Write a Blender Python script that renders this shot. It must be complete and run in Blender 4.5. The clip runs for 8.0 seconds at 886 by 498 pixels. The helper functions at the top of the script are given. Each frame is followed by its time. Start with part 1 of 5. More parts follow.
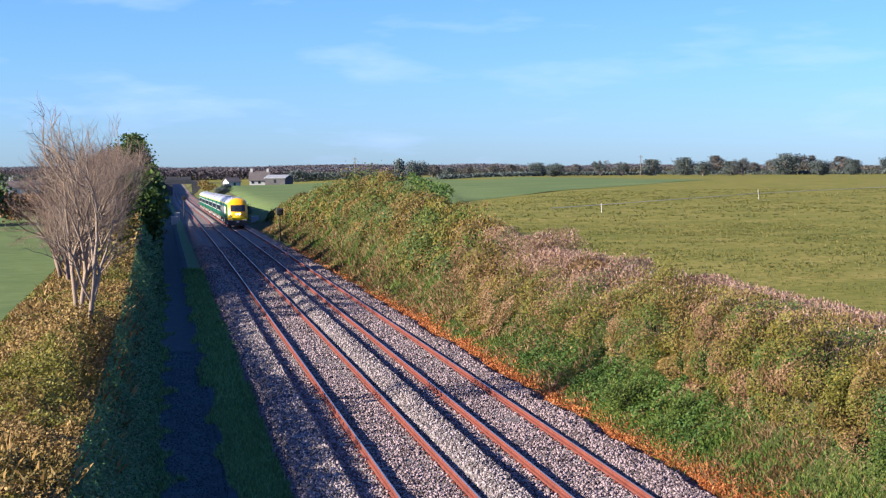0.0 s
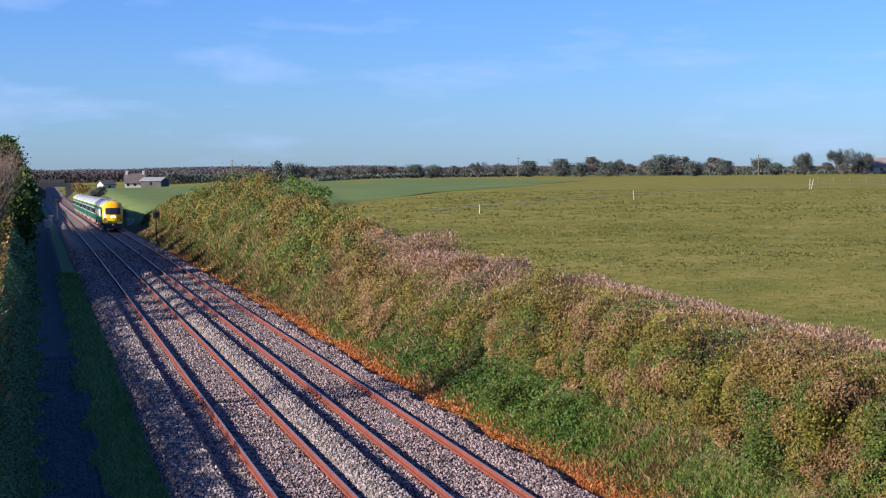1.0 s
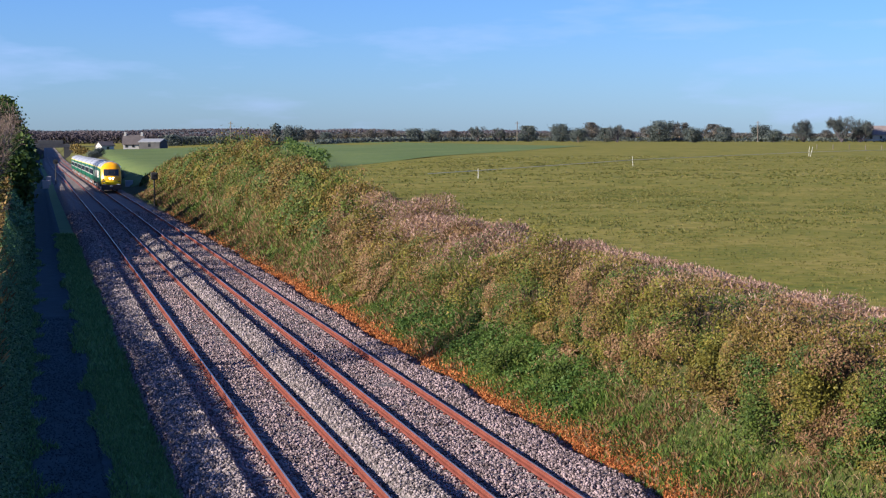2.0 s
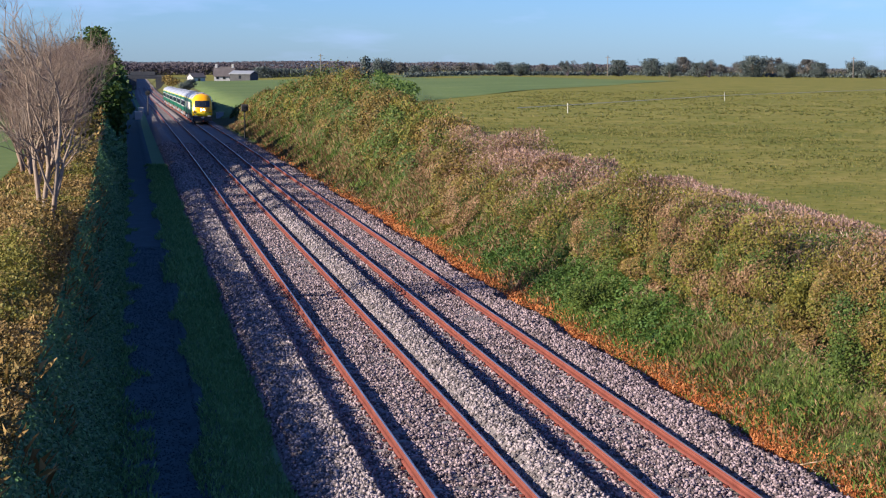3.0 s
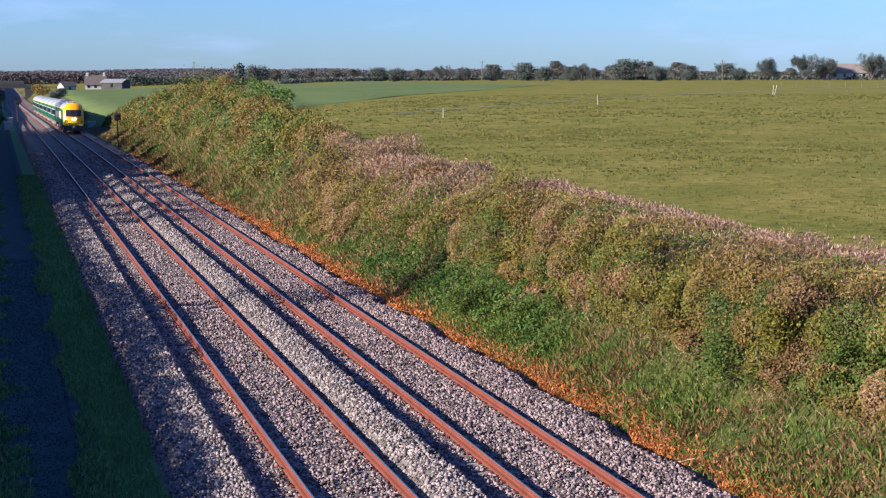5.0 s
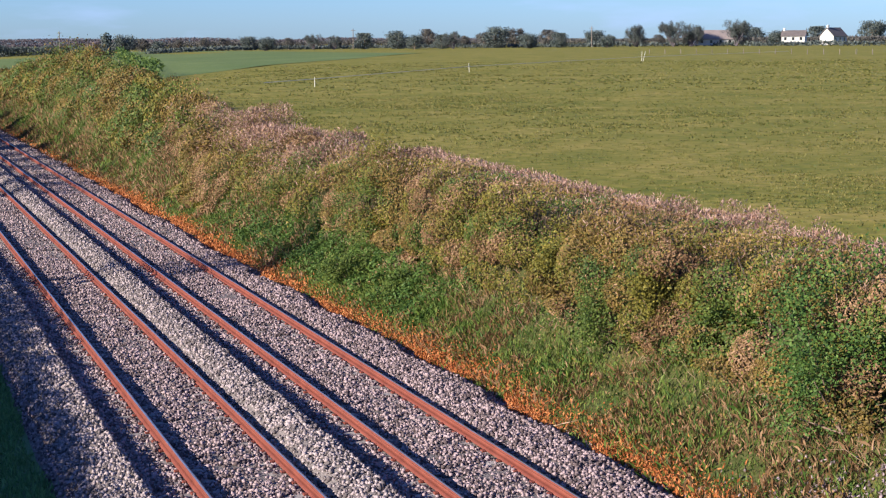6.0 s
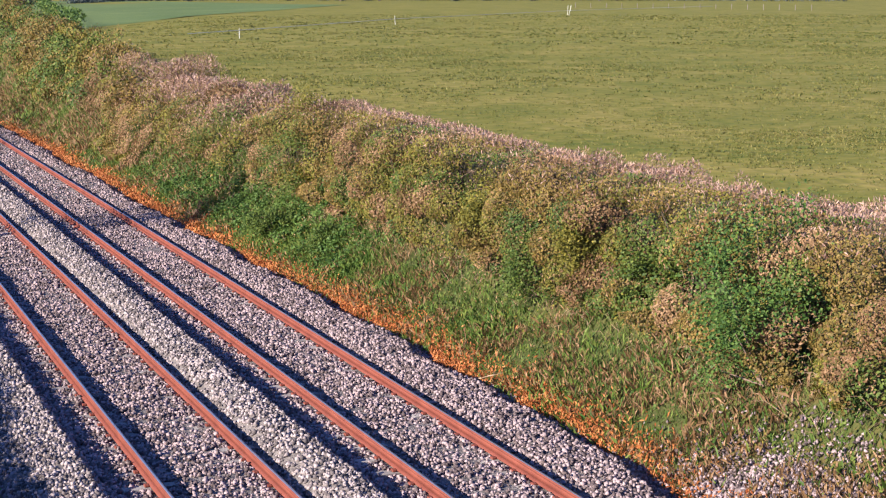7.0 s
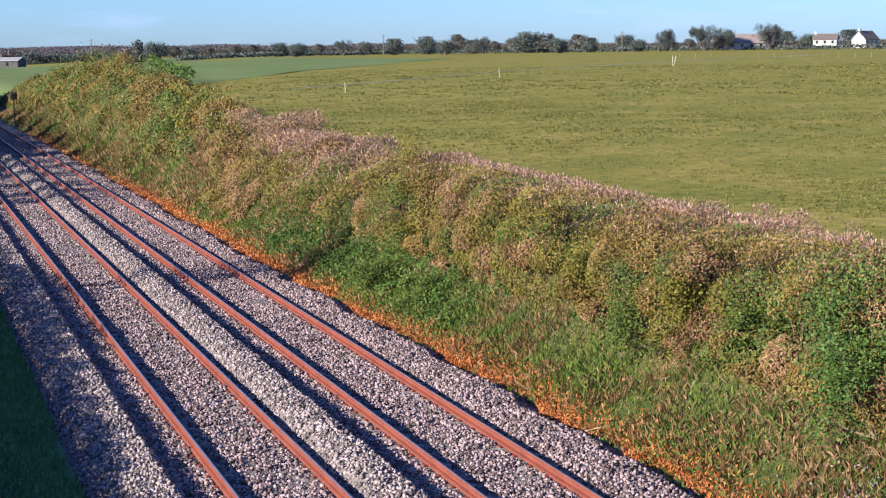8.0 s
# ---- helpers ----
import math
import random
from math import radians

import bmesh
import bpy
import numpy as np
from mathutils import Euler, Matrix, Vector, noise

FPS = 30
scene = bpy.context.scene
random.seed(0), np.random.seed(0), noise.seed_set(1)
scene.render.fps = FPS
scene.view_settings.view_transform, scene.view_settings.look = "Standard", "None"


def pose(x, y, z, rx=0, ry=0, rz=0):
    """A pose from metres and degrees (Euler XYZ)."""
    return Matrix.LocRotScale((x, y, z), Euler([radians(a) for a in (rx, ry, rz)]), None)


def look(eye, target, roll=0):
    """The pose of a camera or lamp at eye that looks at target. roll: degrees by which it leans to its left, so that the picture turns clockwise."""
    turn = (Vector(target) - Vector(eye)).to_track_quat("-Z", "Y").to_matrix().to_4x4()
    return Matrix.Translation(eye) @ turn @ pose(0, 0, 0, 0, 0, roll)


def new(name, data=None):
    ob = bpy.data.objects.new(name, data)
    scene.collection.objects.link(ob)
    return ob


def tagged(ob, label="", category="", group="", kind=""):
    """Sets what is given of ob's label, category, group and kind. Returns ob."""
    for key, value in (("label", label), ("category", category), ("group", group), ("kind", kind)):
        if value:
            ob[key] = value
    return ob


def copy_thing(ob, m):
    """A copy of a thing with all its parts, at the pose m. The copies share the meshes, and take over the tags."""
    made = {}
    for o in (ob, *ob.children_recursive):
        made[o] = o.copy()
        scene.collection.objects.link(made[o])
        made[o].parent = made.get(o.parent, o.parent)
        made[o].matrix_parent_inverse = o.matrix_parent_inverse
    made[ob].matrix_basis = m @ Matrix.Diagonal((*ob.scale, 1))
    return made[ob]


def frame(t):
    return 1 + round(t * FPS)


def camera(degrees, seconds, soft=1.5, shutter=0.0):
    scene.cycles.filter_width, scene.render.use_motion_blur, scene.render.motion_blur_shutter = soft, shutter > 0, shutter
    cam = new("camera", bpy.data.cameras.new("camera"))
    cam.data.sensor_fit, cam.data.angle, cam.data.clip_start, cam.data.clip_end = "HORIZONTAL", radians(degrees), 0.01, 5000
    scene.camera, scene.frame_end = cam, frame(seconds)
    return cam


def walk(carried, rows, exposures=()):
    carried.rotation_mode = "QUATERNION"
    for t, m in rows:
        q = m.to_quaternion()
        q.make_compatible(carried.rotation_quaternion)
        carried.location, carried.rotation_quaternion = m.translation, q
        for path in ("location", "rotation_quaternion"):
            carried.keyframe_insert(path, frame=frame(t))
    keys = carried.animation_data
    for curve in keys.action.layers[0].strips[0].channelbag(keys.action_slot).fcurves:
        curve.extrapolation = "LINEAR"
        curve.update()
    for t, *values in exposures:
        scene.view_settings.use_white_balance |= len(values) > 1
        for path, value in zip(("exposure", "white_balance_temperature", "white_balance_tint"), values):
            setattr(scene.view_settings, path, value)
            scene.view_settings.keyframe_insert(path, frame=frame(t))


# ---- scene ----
cam = camera(31.3, 8.0, soft=1.2)
PATH = [
    (0.0, pose(0, 0, 7.05, 87.067, 0.408, -9.783)),
    (0.1, pose(0, 0, 7.05, 87.427, 0.383, -9.079)),
    (0.2, pose(0, 0, 7.05, 87.450, 0.496, -7.712)),
    (0.3, pose(0, 0, 7.05, 87.322, 0.313, -7.628)),
    (0.4, pose(0, 0, 7.05, 87.009, 0.005, -8.356)),
    (0.5, pose(0, 0, 7.05, 86.968, -0.980, -10.664)),
    (0.7, pose(0, 0, 7.05, 87.322, -0.550, -12.363)),
    (0.8, pose(0, 0, 7.05, 87.302, -0.231, -13.981)),
    (1.0, pose(0, 0, 7.05, 87.093, 0.542, -14.185)),
    (1.2, pose(0, 0, 7.05, 86.894, 0.192, -13.837)),
    (2.3, pose(0, 0, 7.05, 85.258, -0.035, -14.274)),
    (2.5, pose(0, 0, 7.05, 84.610, -0.126, -11.827)),
    (2.7, pose(0, 0, 7.05, 83.552, -0.193, -11.060)),
    (3.0, pose(0, 0, 7.05, 83.403, -0.338, -10.993)),
    (3.2, pose(0, 0, 7.05, 83.549, -0.350, -11.471)),
    (3.5, pose(0, 0, 7.05, 83.808, -0.185, -12.323)),
    (3.8, pose(0, 0, 7.05, 83.805, 0.263, -13.375)),
    (4.0, pose(0, 0, 7.05, 83.790, 0.191, -13.827)),
    (4.2, pose(0, 0, 7.05, 83.801, 0.240, -13.835)),
    (5.3, pose(0, 0, 7.05, 83.203, 0.556, -17.774)),
    (5.5, pose(0, 0, 7.05, 82.688, 1.101, -19.833)),
    (5.7, pose(0, 0, 7.05, 82.467, 1.144, -20.201)),
    (6.0, pose(0, 0, 7.05, 82.449, 0.549, -20.122)),
    (6.3, pose(0, 0, 7.05, 81.784, 0.231, -21.238)),
    (6.5, pose(0, 0, 7.05, 81.025, 0.278, -21.964)),
    (6.7, pose(0, 0, 7.05, 80.794, 0.209, -22.722)),
    (7.0, pose(0, 0, 7.05, 80.743, 0.055, -22.770)),
    (7.2, pose(0, 0, 7.05, 80.771, 0.095, -22.518)),
    (7.5, pose(0, 0, 7.05, 81.195, 0.577, -20.591)),
    (7.7, pose(0, 0, 7.05, 81.819, 0.746, -19.641)),
    (8.0, pose(0, 0, 7.05, 82.652, 0.833, -19.040)),
]
EXPOSURE = [(0.0, 1.50), (0.5, 1.28), (1.0, 1.13), (2.5, 1.12), (3.5, 1.32), (4.0, 1.28), (5.5, 1.24), (6.5, 1.38), (7.0, 1.54), (7.5, 1.57), (8.0, 1.46)]
walk(cam, PATH, EXPOSURE)

# ---------------------------------------------------------------- light
SUN_EL, SUN_AZ = 22.0, -100.0          # degrees; azimuth clockwise from +y
world = bpy.data.worlds.new("world")
scene.world = world
world.use_nodes = True
wn, wl = world.node_tree.nodes, world.node_tree.links
wn.clear()
w_out = wn.new("ShaderNodeOutputWorld")
w_bg = wn.new("ShaderNodeBackground")
w_sky = wn.new("ShaderNodeTexSky")
w_sky.sky_type = "NISHITA"
w_sky.sun_disc = False
w_sky.sun_elevation = radians(SUN_EL)
w_sky.sun_rotation = radians(SUN_AZ)
w_sky.altitude = 60
w_sky.air_density, w_sky.dust_density, w_sky.ozone_density = 1.0, 0.25, 5.0
w_bg.inputs["Strength"].default_value = 0.057
# thin broken cloud low over the horizon
w_co = wn.new("ShaderNodeTexCoord")
w_map = wn.new("ShaderNodeMapping")
w_map.inputs["Scale"].default_value = (9.0, 9.0, 42.0)
w_map.inputs["Location"].default_value = (0.6, 0.2, 0.0)
w_noise = wn.new("ShaderNodeTexNoise")
w_noise.inputs["Scale"].default_value = 1.0
w_noise.inputs["Detail"].default_value = 4.0
w_noise.inputs["Roughness"].default_value = 0.55
w_ramp = wn.new("ShaderNodeValToRGB")
w_ramp.color_ramp.elements[0].position = 0.53
w_ramp.color_ramp.elements[1].position = 0.80
w_ramp.color_ramp.elements[1].color = (0.55, 0.55, 0.55, 1)
w_mix = wn.new("ShaderNodeMixRGB")
w_mix.inputs["Color2"].default_value = (6.6, 6.3, 6.6, 1)
wl.new(w_co.outputs["Generated"], w_map.inputs["Vector"])
wl.new(w_map.outputs["Vector"], w_noise.inputs["Vector"])
wl.new(w_noise.outputs["Fac"], w_ramp.inputs["Fac"])
wl.new(w_ramp.outputs["Color"], w_mix.inputs["Fac"])
wl.new(w_sky.outputs["Color"], w_mix.inputs["Color1"])
w_tint = wn.new("ShaderNodeMixRGB")
w_tint.blend_type = "MULTIPLY"
w_tint.inputs["Fac"].default_value = 1.0
w_tint.inputs["Color2"].default_value = (0.635, 0.89, 1.46, 1)
wl.new(w_mix.outputs["Color"], w_tint.inputs["Color1"])
wl.new(w_tint.outputs["Color"], w_bg.inputs["Color"])
wl.new(w_bg.outputs["Background"], w_out.inputs["Surface"])

sun_data = bpy.data.lights.new("sun", "SUN")
sun_data.energy = 5.0
sun_data.angle = radians(0.53)
sun_data.color = (1.0, 0.90, 0.76)
sun = new("sun", sun_data)
_sx, _sy = math.sin(radians(SUN_AZ)) * math.cos(radians(SUN_EL)), math.cos(radians(SUN_AZ)) * math.cos(radians(SUN_EL))
sun.matrix_world = look((_sx * 50, _sy * 50, math.sin(radians(SUN_EL)) * 50), (0, 0, 0))


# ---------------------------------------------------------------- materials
ALBEDO_CUT = 0.72        # scales all colours down alike so shade sits deeper against the exposed sky


def mat(name, a, b, scale=4.0, fine=40.0, rough=0.85, bump=0.3, metal=0.0, vary="", amount=0.35, c=None, dist=0.02, spec=0.2):
    """Two colours mixed by coarse and fine noise at real size; vary: 'island' or 'object' for a change from piece to piece."""
    a, b, c = (tuple(v * ALBEDO_CUT for v in k) if k else None for k in (a, b, c))
    m = bpy.data.materials.new(name)
    m.use_nodes = True
    n, l = m.node_tree.nodes, m.node_tree.links
    p = n["Principled BSDF"]
    p.inputs["Roughness"].default_value = rough
    p.inputs["Metallic"].default_value = metal
    p.inputs["Specular IOR Level"].default_value = spec
    co = n.new("ShaderNodeTexCoord")
    n1 = n.new("ShaderNodeTexNoise")
    n1.inputs["Scale"].default_value = scale
    n1.inputs["Detail"].default_value = 5
    n2 = n.new("ShaderNodeTexNoise")
    n2.inputs["Scale"].default_value = fine
    n2.inputs["Detail"].default_value = 3
    for k in (n1, n2):
        l.new(co.outputs["Object"], k.inputs["Vector"])
    add = n.new("ShaderNodeMath")
    add.operation = "MULTIPLY_ADD"
    add.inputs[1].default_value = 0.5
    half = n.new("ShaderNodeMath")
    half.operation = "MULTIPLY"
    half.inputs[1].default_value = 0.5
    l.new(n2.outputs["Fac"], half.inputs[0])
    l.new(n1.outputs["Fac"], add.inputs[0])
    l.new(half.outputs[0], add.inputs[2])
    fac = add.outputs[0]
    if vary:
        if vary == "island":
            r = n.new("ShaderNodeNewGeometry").outputs["Random Per Island"]
        else:
            r = n.new("ShaderNodeObjectInfo").outputs["Random"]
        mr = n.new("ShaderNodeMapRange")
        mr.inputs["To Min"].default_value = -amount
        mr.inputs["To Max"].default_value = amount
        l.new(r, mr.inputs["Value"])
        ad2 = n.new("ShaderNodeMath")
        ad2.operation = "ADD"
        l.new(fac, ad2.inputs[0])
        l.new(mr.outputs["Result"], ad2.inputs[1])
        fac = ad2.outputs[0]
    ramp = n.new("ShaderNodeValToRGB")
    e = ramp.color_ramp.elements
    e[0].position, e[0].color = 0.28, (*a, 1)
    e[1].position, e[1].color = 0.72, (*b, 1)
    if c:
        k = e.new(0.5)
        k.color = (*c, 1)
    l.new(fac, ramp.inputs["Fac"])
    l.new(ramp.outputs["Color"], p.inputs["Base Color"])
    if bump:
        bp = n.new("ShaderNodeBump")
        bp.inputs["Strength"].default_value = bump
        bp.inputs["Distance"].default_value = dist
        l.new(n2.outputs["Fac"], bp.inputs["Height"])
        l.new(bp.outputs["Normal"], p.inputs["Normal"])
    return m


def leafy(name, a, b, c=None, amount=0.28):
    """Leaves and blades: thin, partly letting light through, each one its own shade."""
    a, b, c = (tuple(v * 0.9 for v in k) if k else None for k in (a, b, c))
    m = mat(name, a, b, 0.35, 3.0, 0.6, 0.0, vary="island", amount=amount, c=c)
    n, l = m.node_tree.nodes, m.node_tree.links
    p, out = n["Principled BSDF"], n["Material Output"]
    ramp = [k for k in n if k.type == "VALTORGB"][0]
    tr = n.new("ShaderNodeBsdfTranslucent")
    mix = n.new("ShaderNodeMixShader")
    mix.inputs["Fac"].default_value = 0.2
    l.new(ramp.outputs["Color"], tr.inputs["Color"])
    l.new(p.outputs["BSDF"], mix.inputs[1])
    l.new(tr.outputs["BSDF"], mix.inputs[2])
    l.new(mix.outputs["Shader"], out.inputs["Surface"])
    return m


M_STONE = mat("ballast_stone", (0.115, 0.085, 0.088), (0.45, 0.34, 0.355), 1.2, 30, 0.9, 0.2, vary="island", amount=0.42, c=(0.265, 0.204, 0.21))
M_STONE_PALE = mat("ballast_stone_pale", (0.125, 0.105, 0.108), (0.46, 0.38, 0.39), 1.2, 30, 0.9, 0.2, vary="island", amount=0.42, c=(0.275, 0.23, 0.235))
M_BED = mat("ballast_bed", (0.10, 0.085, 0.08), (0.36, 0.31, 0.30), 3.0, 22, 0.95, 0.9, c=(0.22, 0.19, 0.185), dist=0.05)
# dark cinder with the bank shadow's teal put into its colour
M_PATH = mat("cess_cinder_shade_teal", (0.016, 0.048, 0.055), (0.06, 0.125, 0.14), 1.5, 26, 0.95, 0.6)
M_RUST = mat("rail_rust", (0.15, 0.040, 0.030), (0.30, 0.088, 0.062), 2.0, 60, 0.8, 0.15)
M_HEAD = mat("rail_head", (0.50, 0.40, 0.38), (0.85, 0.74, 0.72), 1.0, 40, 0.32, 0.05, metal=0.85, spec=0.5)
M_SLEEPER = mat("sleeper_concrete", (0.24, 0.21, 0.20), (0.42, 0.38, 0.36), 2.0, 30, 0.9, 0.3, vary="object", amount=0.15)
M_FIELD = mat("field_grass", (0.125, 0.15, 0.03), (0.35, 0.28, 0.085), 0.22, 1.6, 0.95, 0.5, c=(0.22, 0.205, 0.046), dist=0.15, spec=0.05)
for k in M_FIELD.node_tree.nodes:
    if k.type == "VALTORGB":
        k.color_ramp.elements[0].position, k.color_ramp.elements[2].position = 0.32, 0.68
M_MEADOW = mat("meadow_grass", (0.095, 0.155, 0.055), (0.20, 0.25, 0.095), 0.05, 1.0, 0.95, 0.4, dist=0.1, spec=0.05)
M_VERGE = mat("verge_soil", (0.05, 0.055, 0.018), (0.17, 0.11, 0.045), 0.7, 9, 0.95, 0.6, c=(0.085, 0.095, 0.028))
# ground of the strip and bank, its green raised to lighten the shade
M_SHADEGRASS = mat("strip_soil_shade_fill", (0.085, 0.18, 0.08), (0.19, 0.30, 0.135), 0.8, 9, 0.95, 0.6)

M_L_GREEN = leafy("leaf_green", (0.05, 0.095, 0.016), (0.19, 0.235, 0.045), (0.10, 0.15, 0.026), 0.2)
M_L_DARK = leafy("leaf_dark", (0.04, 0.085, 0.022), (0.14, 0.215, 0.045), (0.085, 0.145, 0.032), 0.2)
# copy of leaf_dark, brightened and turned teal for the shaded bank face
M_L_FACE_FILL = leafy("bank_ivy", (0.06, 0.17, 0.075), (0.21, 0.40, 0.16), (0.13, 0.275, 0.11))
M_L_OLIVE = leafy("leaf_olive", (0.085, 0.066, 0.016), (0.36, 0.24, 0.07), (0.205, 0.142, 0.034), 0.2)
M_L_TAN = leafy("leaf_tan", (0.16, 0.085, 0.038), (0.47, 0.29, 0.165), (0.29, 0.165, 0.08), 0.2)
M_L_ORANGE = leafy("leaf_orange", (0.38, 0.10, 0.03), (0.78, 0.32, 0.12), (0.58, 0.19, 0.06))
M_L_WEED = leafy("weed_green", (0.04, 0.095, 0.02), (0.145, 0.24, 0.05), (0.085, 0.16, 0.03), 0.22)
M_L_PINK = leafy("cut_twig_pink", (0.27, 0.14, 0.105), (0.68, 0.46, 0.38), (0.48, 0.29, 0.225))
M_L_GOLD = leafy("scrub_gold", (0.17, 0.10, 0.03), (0.50, 0.33, 0.12), (0.33, 0.20, 0.065))
M_L_YELLOW = leafy("leaf_yellow", (0.10, 0.105, 0.018), (0.32, 0.27, 0.05), (0.20, 0.18, 0.03), 0.2)
M_BLADE = leafy("grass_blade", (0.06, 0.13, 0.022), (0.20, 0.26, 0.055), (0.115, 0.185, 0.032))
# copy of grass_blade, brightened to fill in the shade on the strip
M_BLADE_FILL = leafy("strip_blade", (0.12, 0.30, 0.10), (0.33, 0.54, 0.19), (0.22, 0.42, 0.14))
M_BLADE_FIELD = leafy("pasture_blade", (0.095, 0.12, 0.026), (0.30, 0.26, 0.08), (0.18, 0.185, 0.045))
M_STEM = mat("dry_stem", (0.20, 0.12, 0.075), (0.46, 0.32, 0.22), 1.0, 12, 0.9, 0.1, vary="island")
M_BARK = mat("bark_pale", (0.20, 0.14, 0.105), (0.44, 0.34, 0.27), 1.5, 20, 0.9, 0.4)
M_BARK_DARK = mat("bark_red_brown", (0.17, 0.115, 0.09), (0.37, 0.26, 0.20), 1.0, 16, 0.9, 0.3, vary="island")
# near-black brown that paints shade into the hedge's clefts
M_CLEFT_SHADE = mat("bark_hawthorn", (0.035, 0.026, 0.02), (0.10, 0.075, 0.06), 2.0, 20, 0.95, 0.3, vary="island")
# distant growth: grey-blue air haze is mixed into these three colours
M_HAZE_TWIG = mat("far_twig", (0.115, 0.098, 0.115), (0.16, 0.138, 0.152), 0.02, 0.3, 0.95, 0.0, vary="island", amount=0.12, spec=0.0)
M_HAZE_LEAF = leafy("far_leaf", (0.09, 0.12, 0.12), (0.185, 0.215, 0.19), (0.13, 0.16, 0.15), amount=0.22)
M_HAZE_OLIVE = leafy("far_olive_leaf", (0.11, 0.11, 0.105), (0.19, 0.175, 0.155), (0.145, 0.14, 0.13), amount=0.22)
M_WOODPOST = mat("post_wood", (0.14, 0.115, 0.095), (0.32, 0.27, 0.23), 3, 30, 0.9, 0.3)
M_WHITEPOST = mat("post_white", (0.62, 0.60, 0.52), (0.80, 0.78, 0.70), 3, 20, 0.6, 0.1)
M_CONCRETE = mat("bridge_concrete", (0.07, 0.07, 0.075), (0.15, 0.15, 0.155), 0.7, 8, 0.9, 0.3)
M_STEEL = mat("signal_steel", (0.035, 0.035, 0.035), (0.08, 0.075, 0.07), 2, 20, 0.6, 0.1)
M_WHITEWASH = mat("house_render", (0.52, 0.51, 0.50), (0.68, 0.67, 0.65), 0.8, 9, 0.9, 0.1)
M_ROOF_TAN = mat("roof_tile_weathered", (0.25, 0.20, 0.19), (0.40, 0.34, 0.33), 0.8, 6, 0.8, 0.3)
M_ROOF = mat("roof_slate", (0.10, 0.085, 0.085), (0.21, 0.18, 0.175), 0.8, 6, 0.8, 0.3)
M_TIN = mat("roof_tin", (0.35, 0.36, 0.37), (0.55, 0.56, 0.57), 0.6, 8, 0.5, 0.1, metal=0.3)
M_PANE = mat("window_dark", (0.015, 0.018, 0.022), (0.035, 0.04, 0.05), 1, 6, 0.08, 0.0, spec=0.6)


def paint(name, rgb, rough=0.35, metal=0.0):
    rgb = tuple(v / ALBEDO_CUT for v in rgb)
    d = tuple(v * 0.82 for v in rgb)
    return mat(name, d, rgb, 0.9, 14, rough, 0.03, metal, spec=0.5)


M_T_GREEN = paint("paint_green", (0.004, 0.11, 0.06))
M_T_YELLOW = paint("paint_yellow", (0.98, 0.43, 0.004), 0.3)
M_T_LIME = paint("paint_lime", (0.85, 0.62, 0.01), 0.3)
M_T_GREY = paint("paint_pale_grey", (0.46, 0.41, 0.39), 0.4)
M_T_SILVER = paint("paint_silver_roof", (0.34, 0.35, 0.38), 0.45, 0.1)
M_T_DARK = paint("paint_underframe", (0.06, 0.05, 0.05), 0.6)
M_T_SKIRT = paint("paint_brown_skirt", (0.17, 0.11, 0.09), 0.6)
M_T_BOGIE = paint("paint_bogie_grey", (0.32, 0.33, 0.35), 0.6)
M_LAMP = bpy.data.materials.new("headlamp_glow")
M_LAMP.use_nodes = True
M_LAMP.node_tree.nodes["Principled BSDF"].inputs["Emission Color"].default_value = (1.0, 0.95, 0.85, 1)
M_LAMP.node_tree.nodes["Principled BSDF"].inputs["Emission Strength"].default_value = 6.0


# ---------------------------------------------------------------- mesh helpers
def soup(name, verts, faces, materials, indices=None, smooth=False):
    """A mesh from numpy vertices and equal-length faces."""
    verts = np.asarray(verts, np.float32)
    faces = np.asarray(faces, np.int32)
    me = bpy.data.meshes.new(name)
    k = faces.shape[1]
    me.vertices.add(len(verts))
    me.vertices.foreach_set("co", verts.ravel())
    me.loops.add(faces.size)
    me.loops.foreach_set("vertex_index", faces.ravel())
    me.polygons.add(len(faces))
    me.polygons.foreach_set("loop_start", np.arange(0, faces.size, k, dtype=np.int32))
    for m in materials:
        me.materials.append(m)
    if indices is not None:
        me.polygons.foreach_set("material_index", np.asarray(indices, np.int32))
    if smooth:
        me.polygons.foreach_set("use_smooth", np.ones(len(faces), bool))
    me.update(calc_edges=True)
    return me


def part(name, bm, material, parent=None, label=""):
    me = bpy.data.meshes.new(name)
    bm.to_mesh(me)
    bm.free()
    me.materials.append(material)
    ob = new(name, me)
    ob.parent = parent
    if label:
        tagged(ob, label)
    return ob


def mesh_part(name, me, parent=None, label=""):
    ob = new(name, me)
    ob.parent = parent
    if label:
        tagged(ob, label)
    return ob


def box(bm, x0, x1, y0, y1, z0, z1, bevel=0.0):
    r = bmesh.ops.create_cube(bm, size=1.0)
    for v in r["verts"]:
        v.co = Vector(((x0 + x1) / 2 + v.co.x * (x1 - x0), (y0 + y1) / 2 + v.co.y * (y1 - y0), (z0 + z1) / 2 + v.co.z * (z1 - z0)))
    if bevel:
        es = {e for v in r["verts"] for e in v.link_edges}
        bmesh.ops.bevel(bm, geom=list(es), offset=bevel, segments=1, affect="EDGES")
    return bm


def box_bm(*a, bevel=0.0):
    return box(bmesh.new(), *a, bevel=bevel)


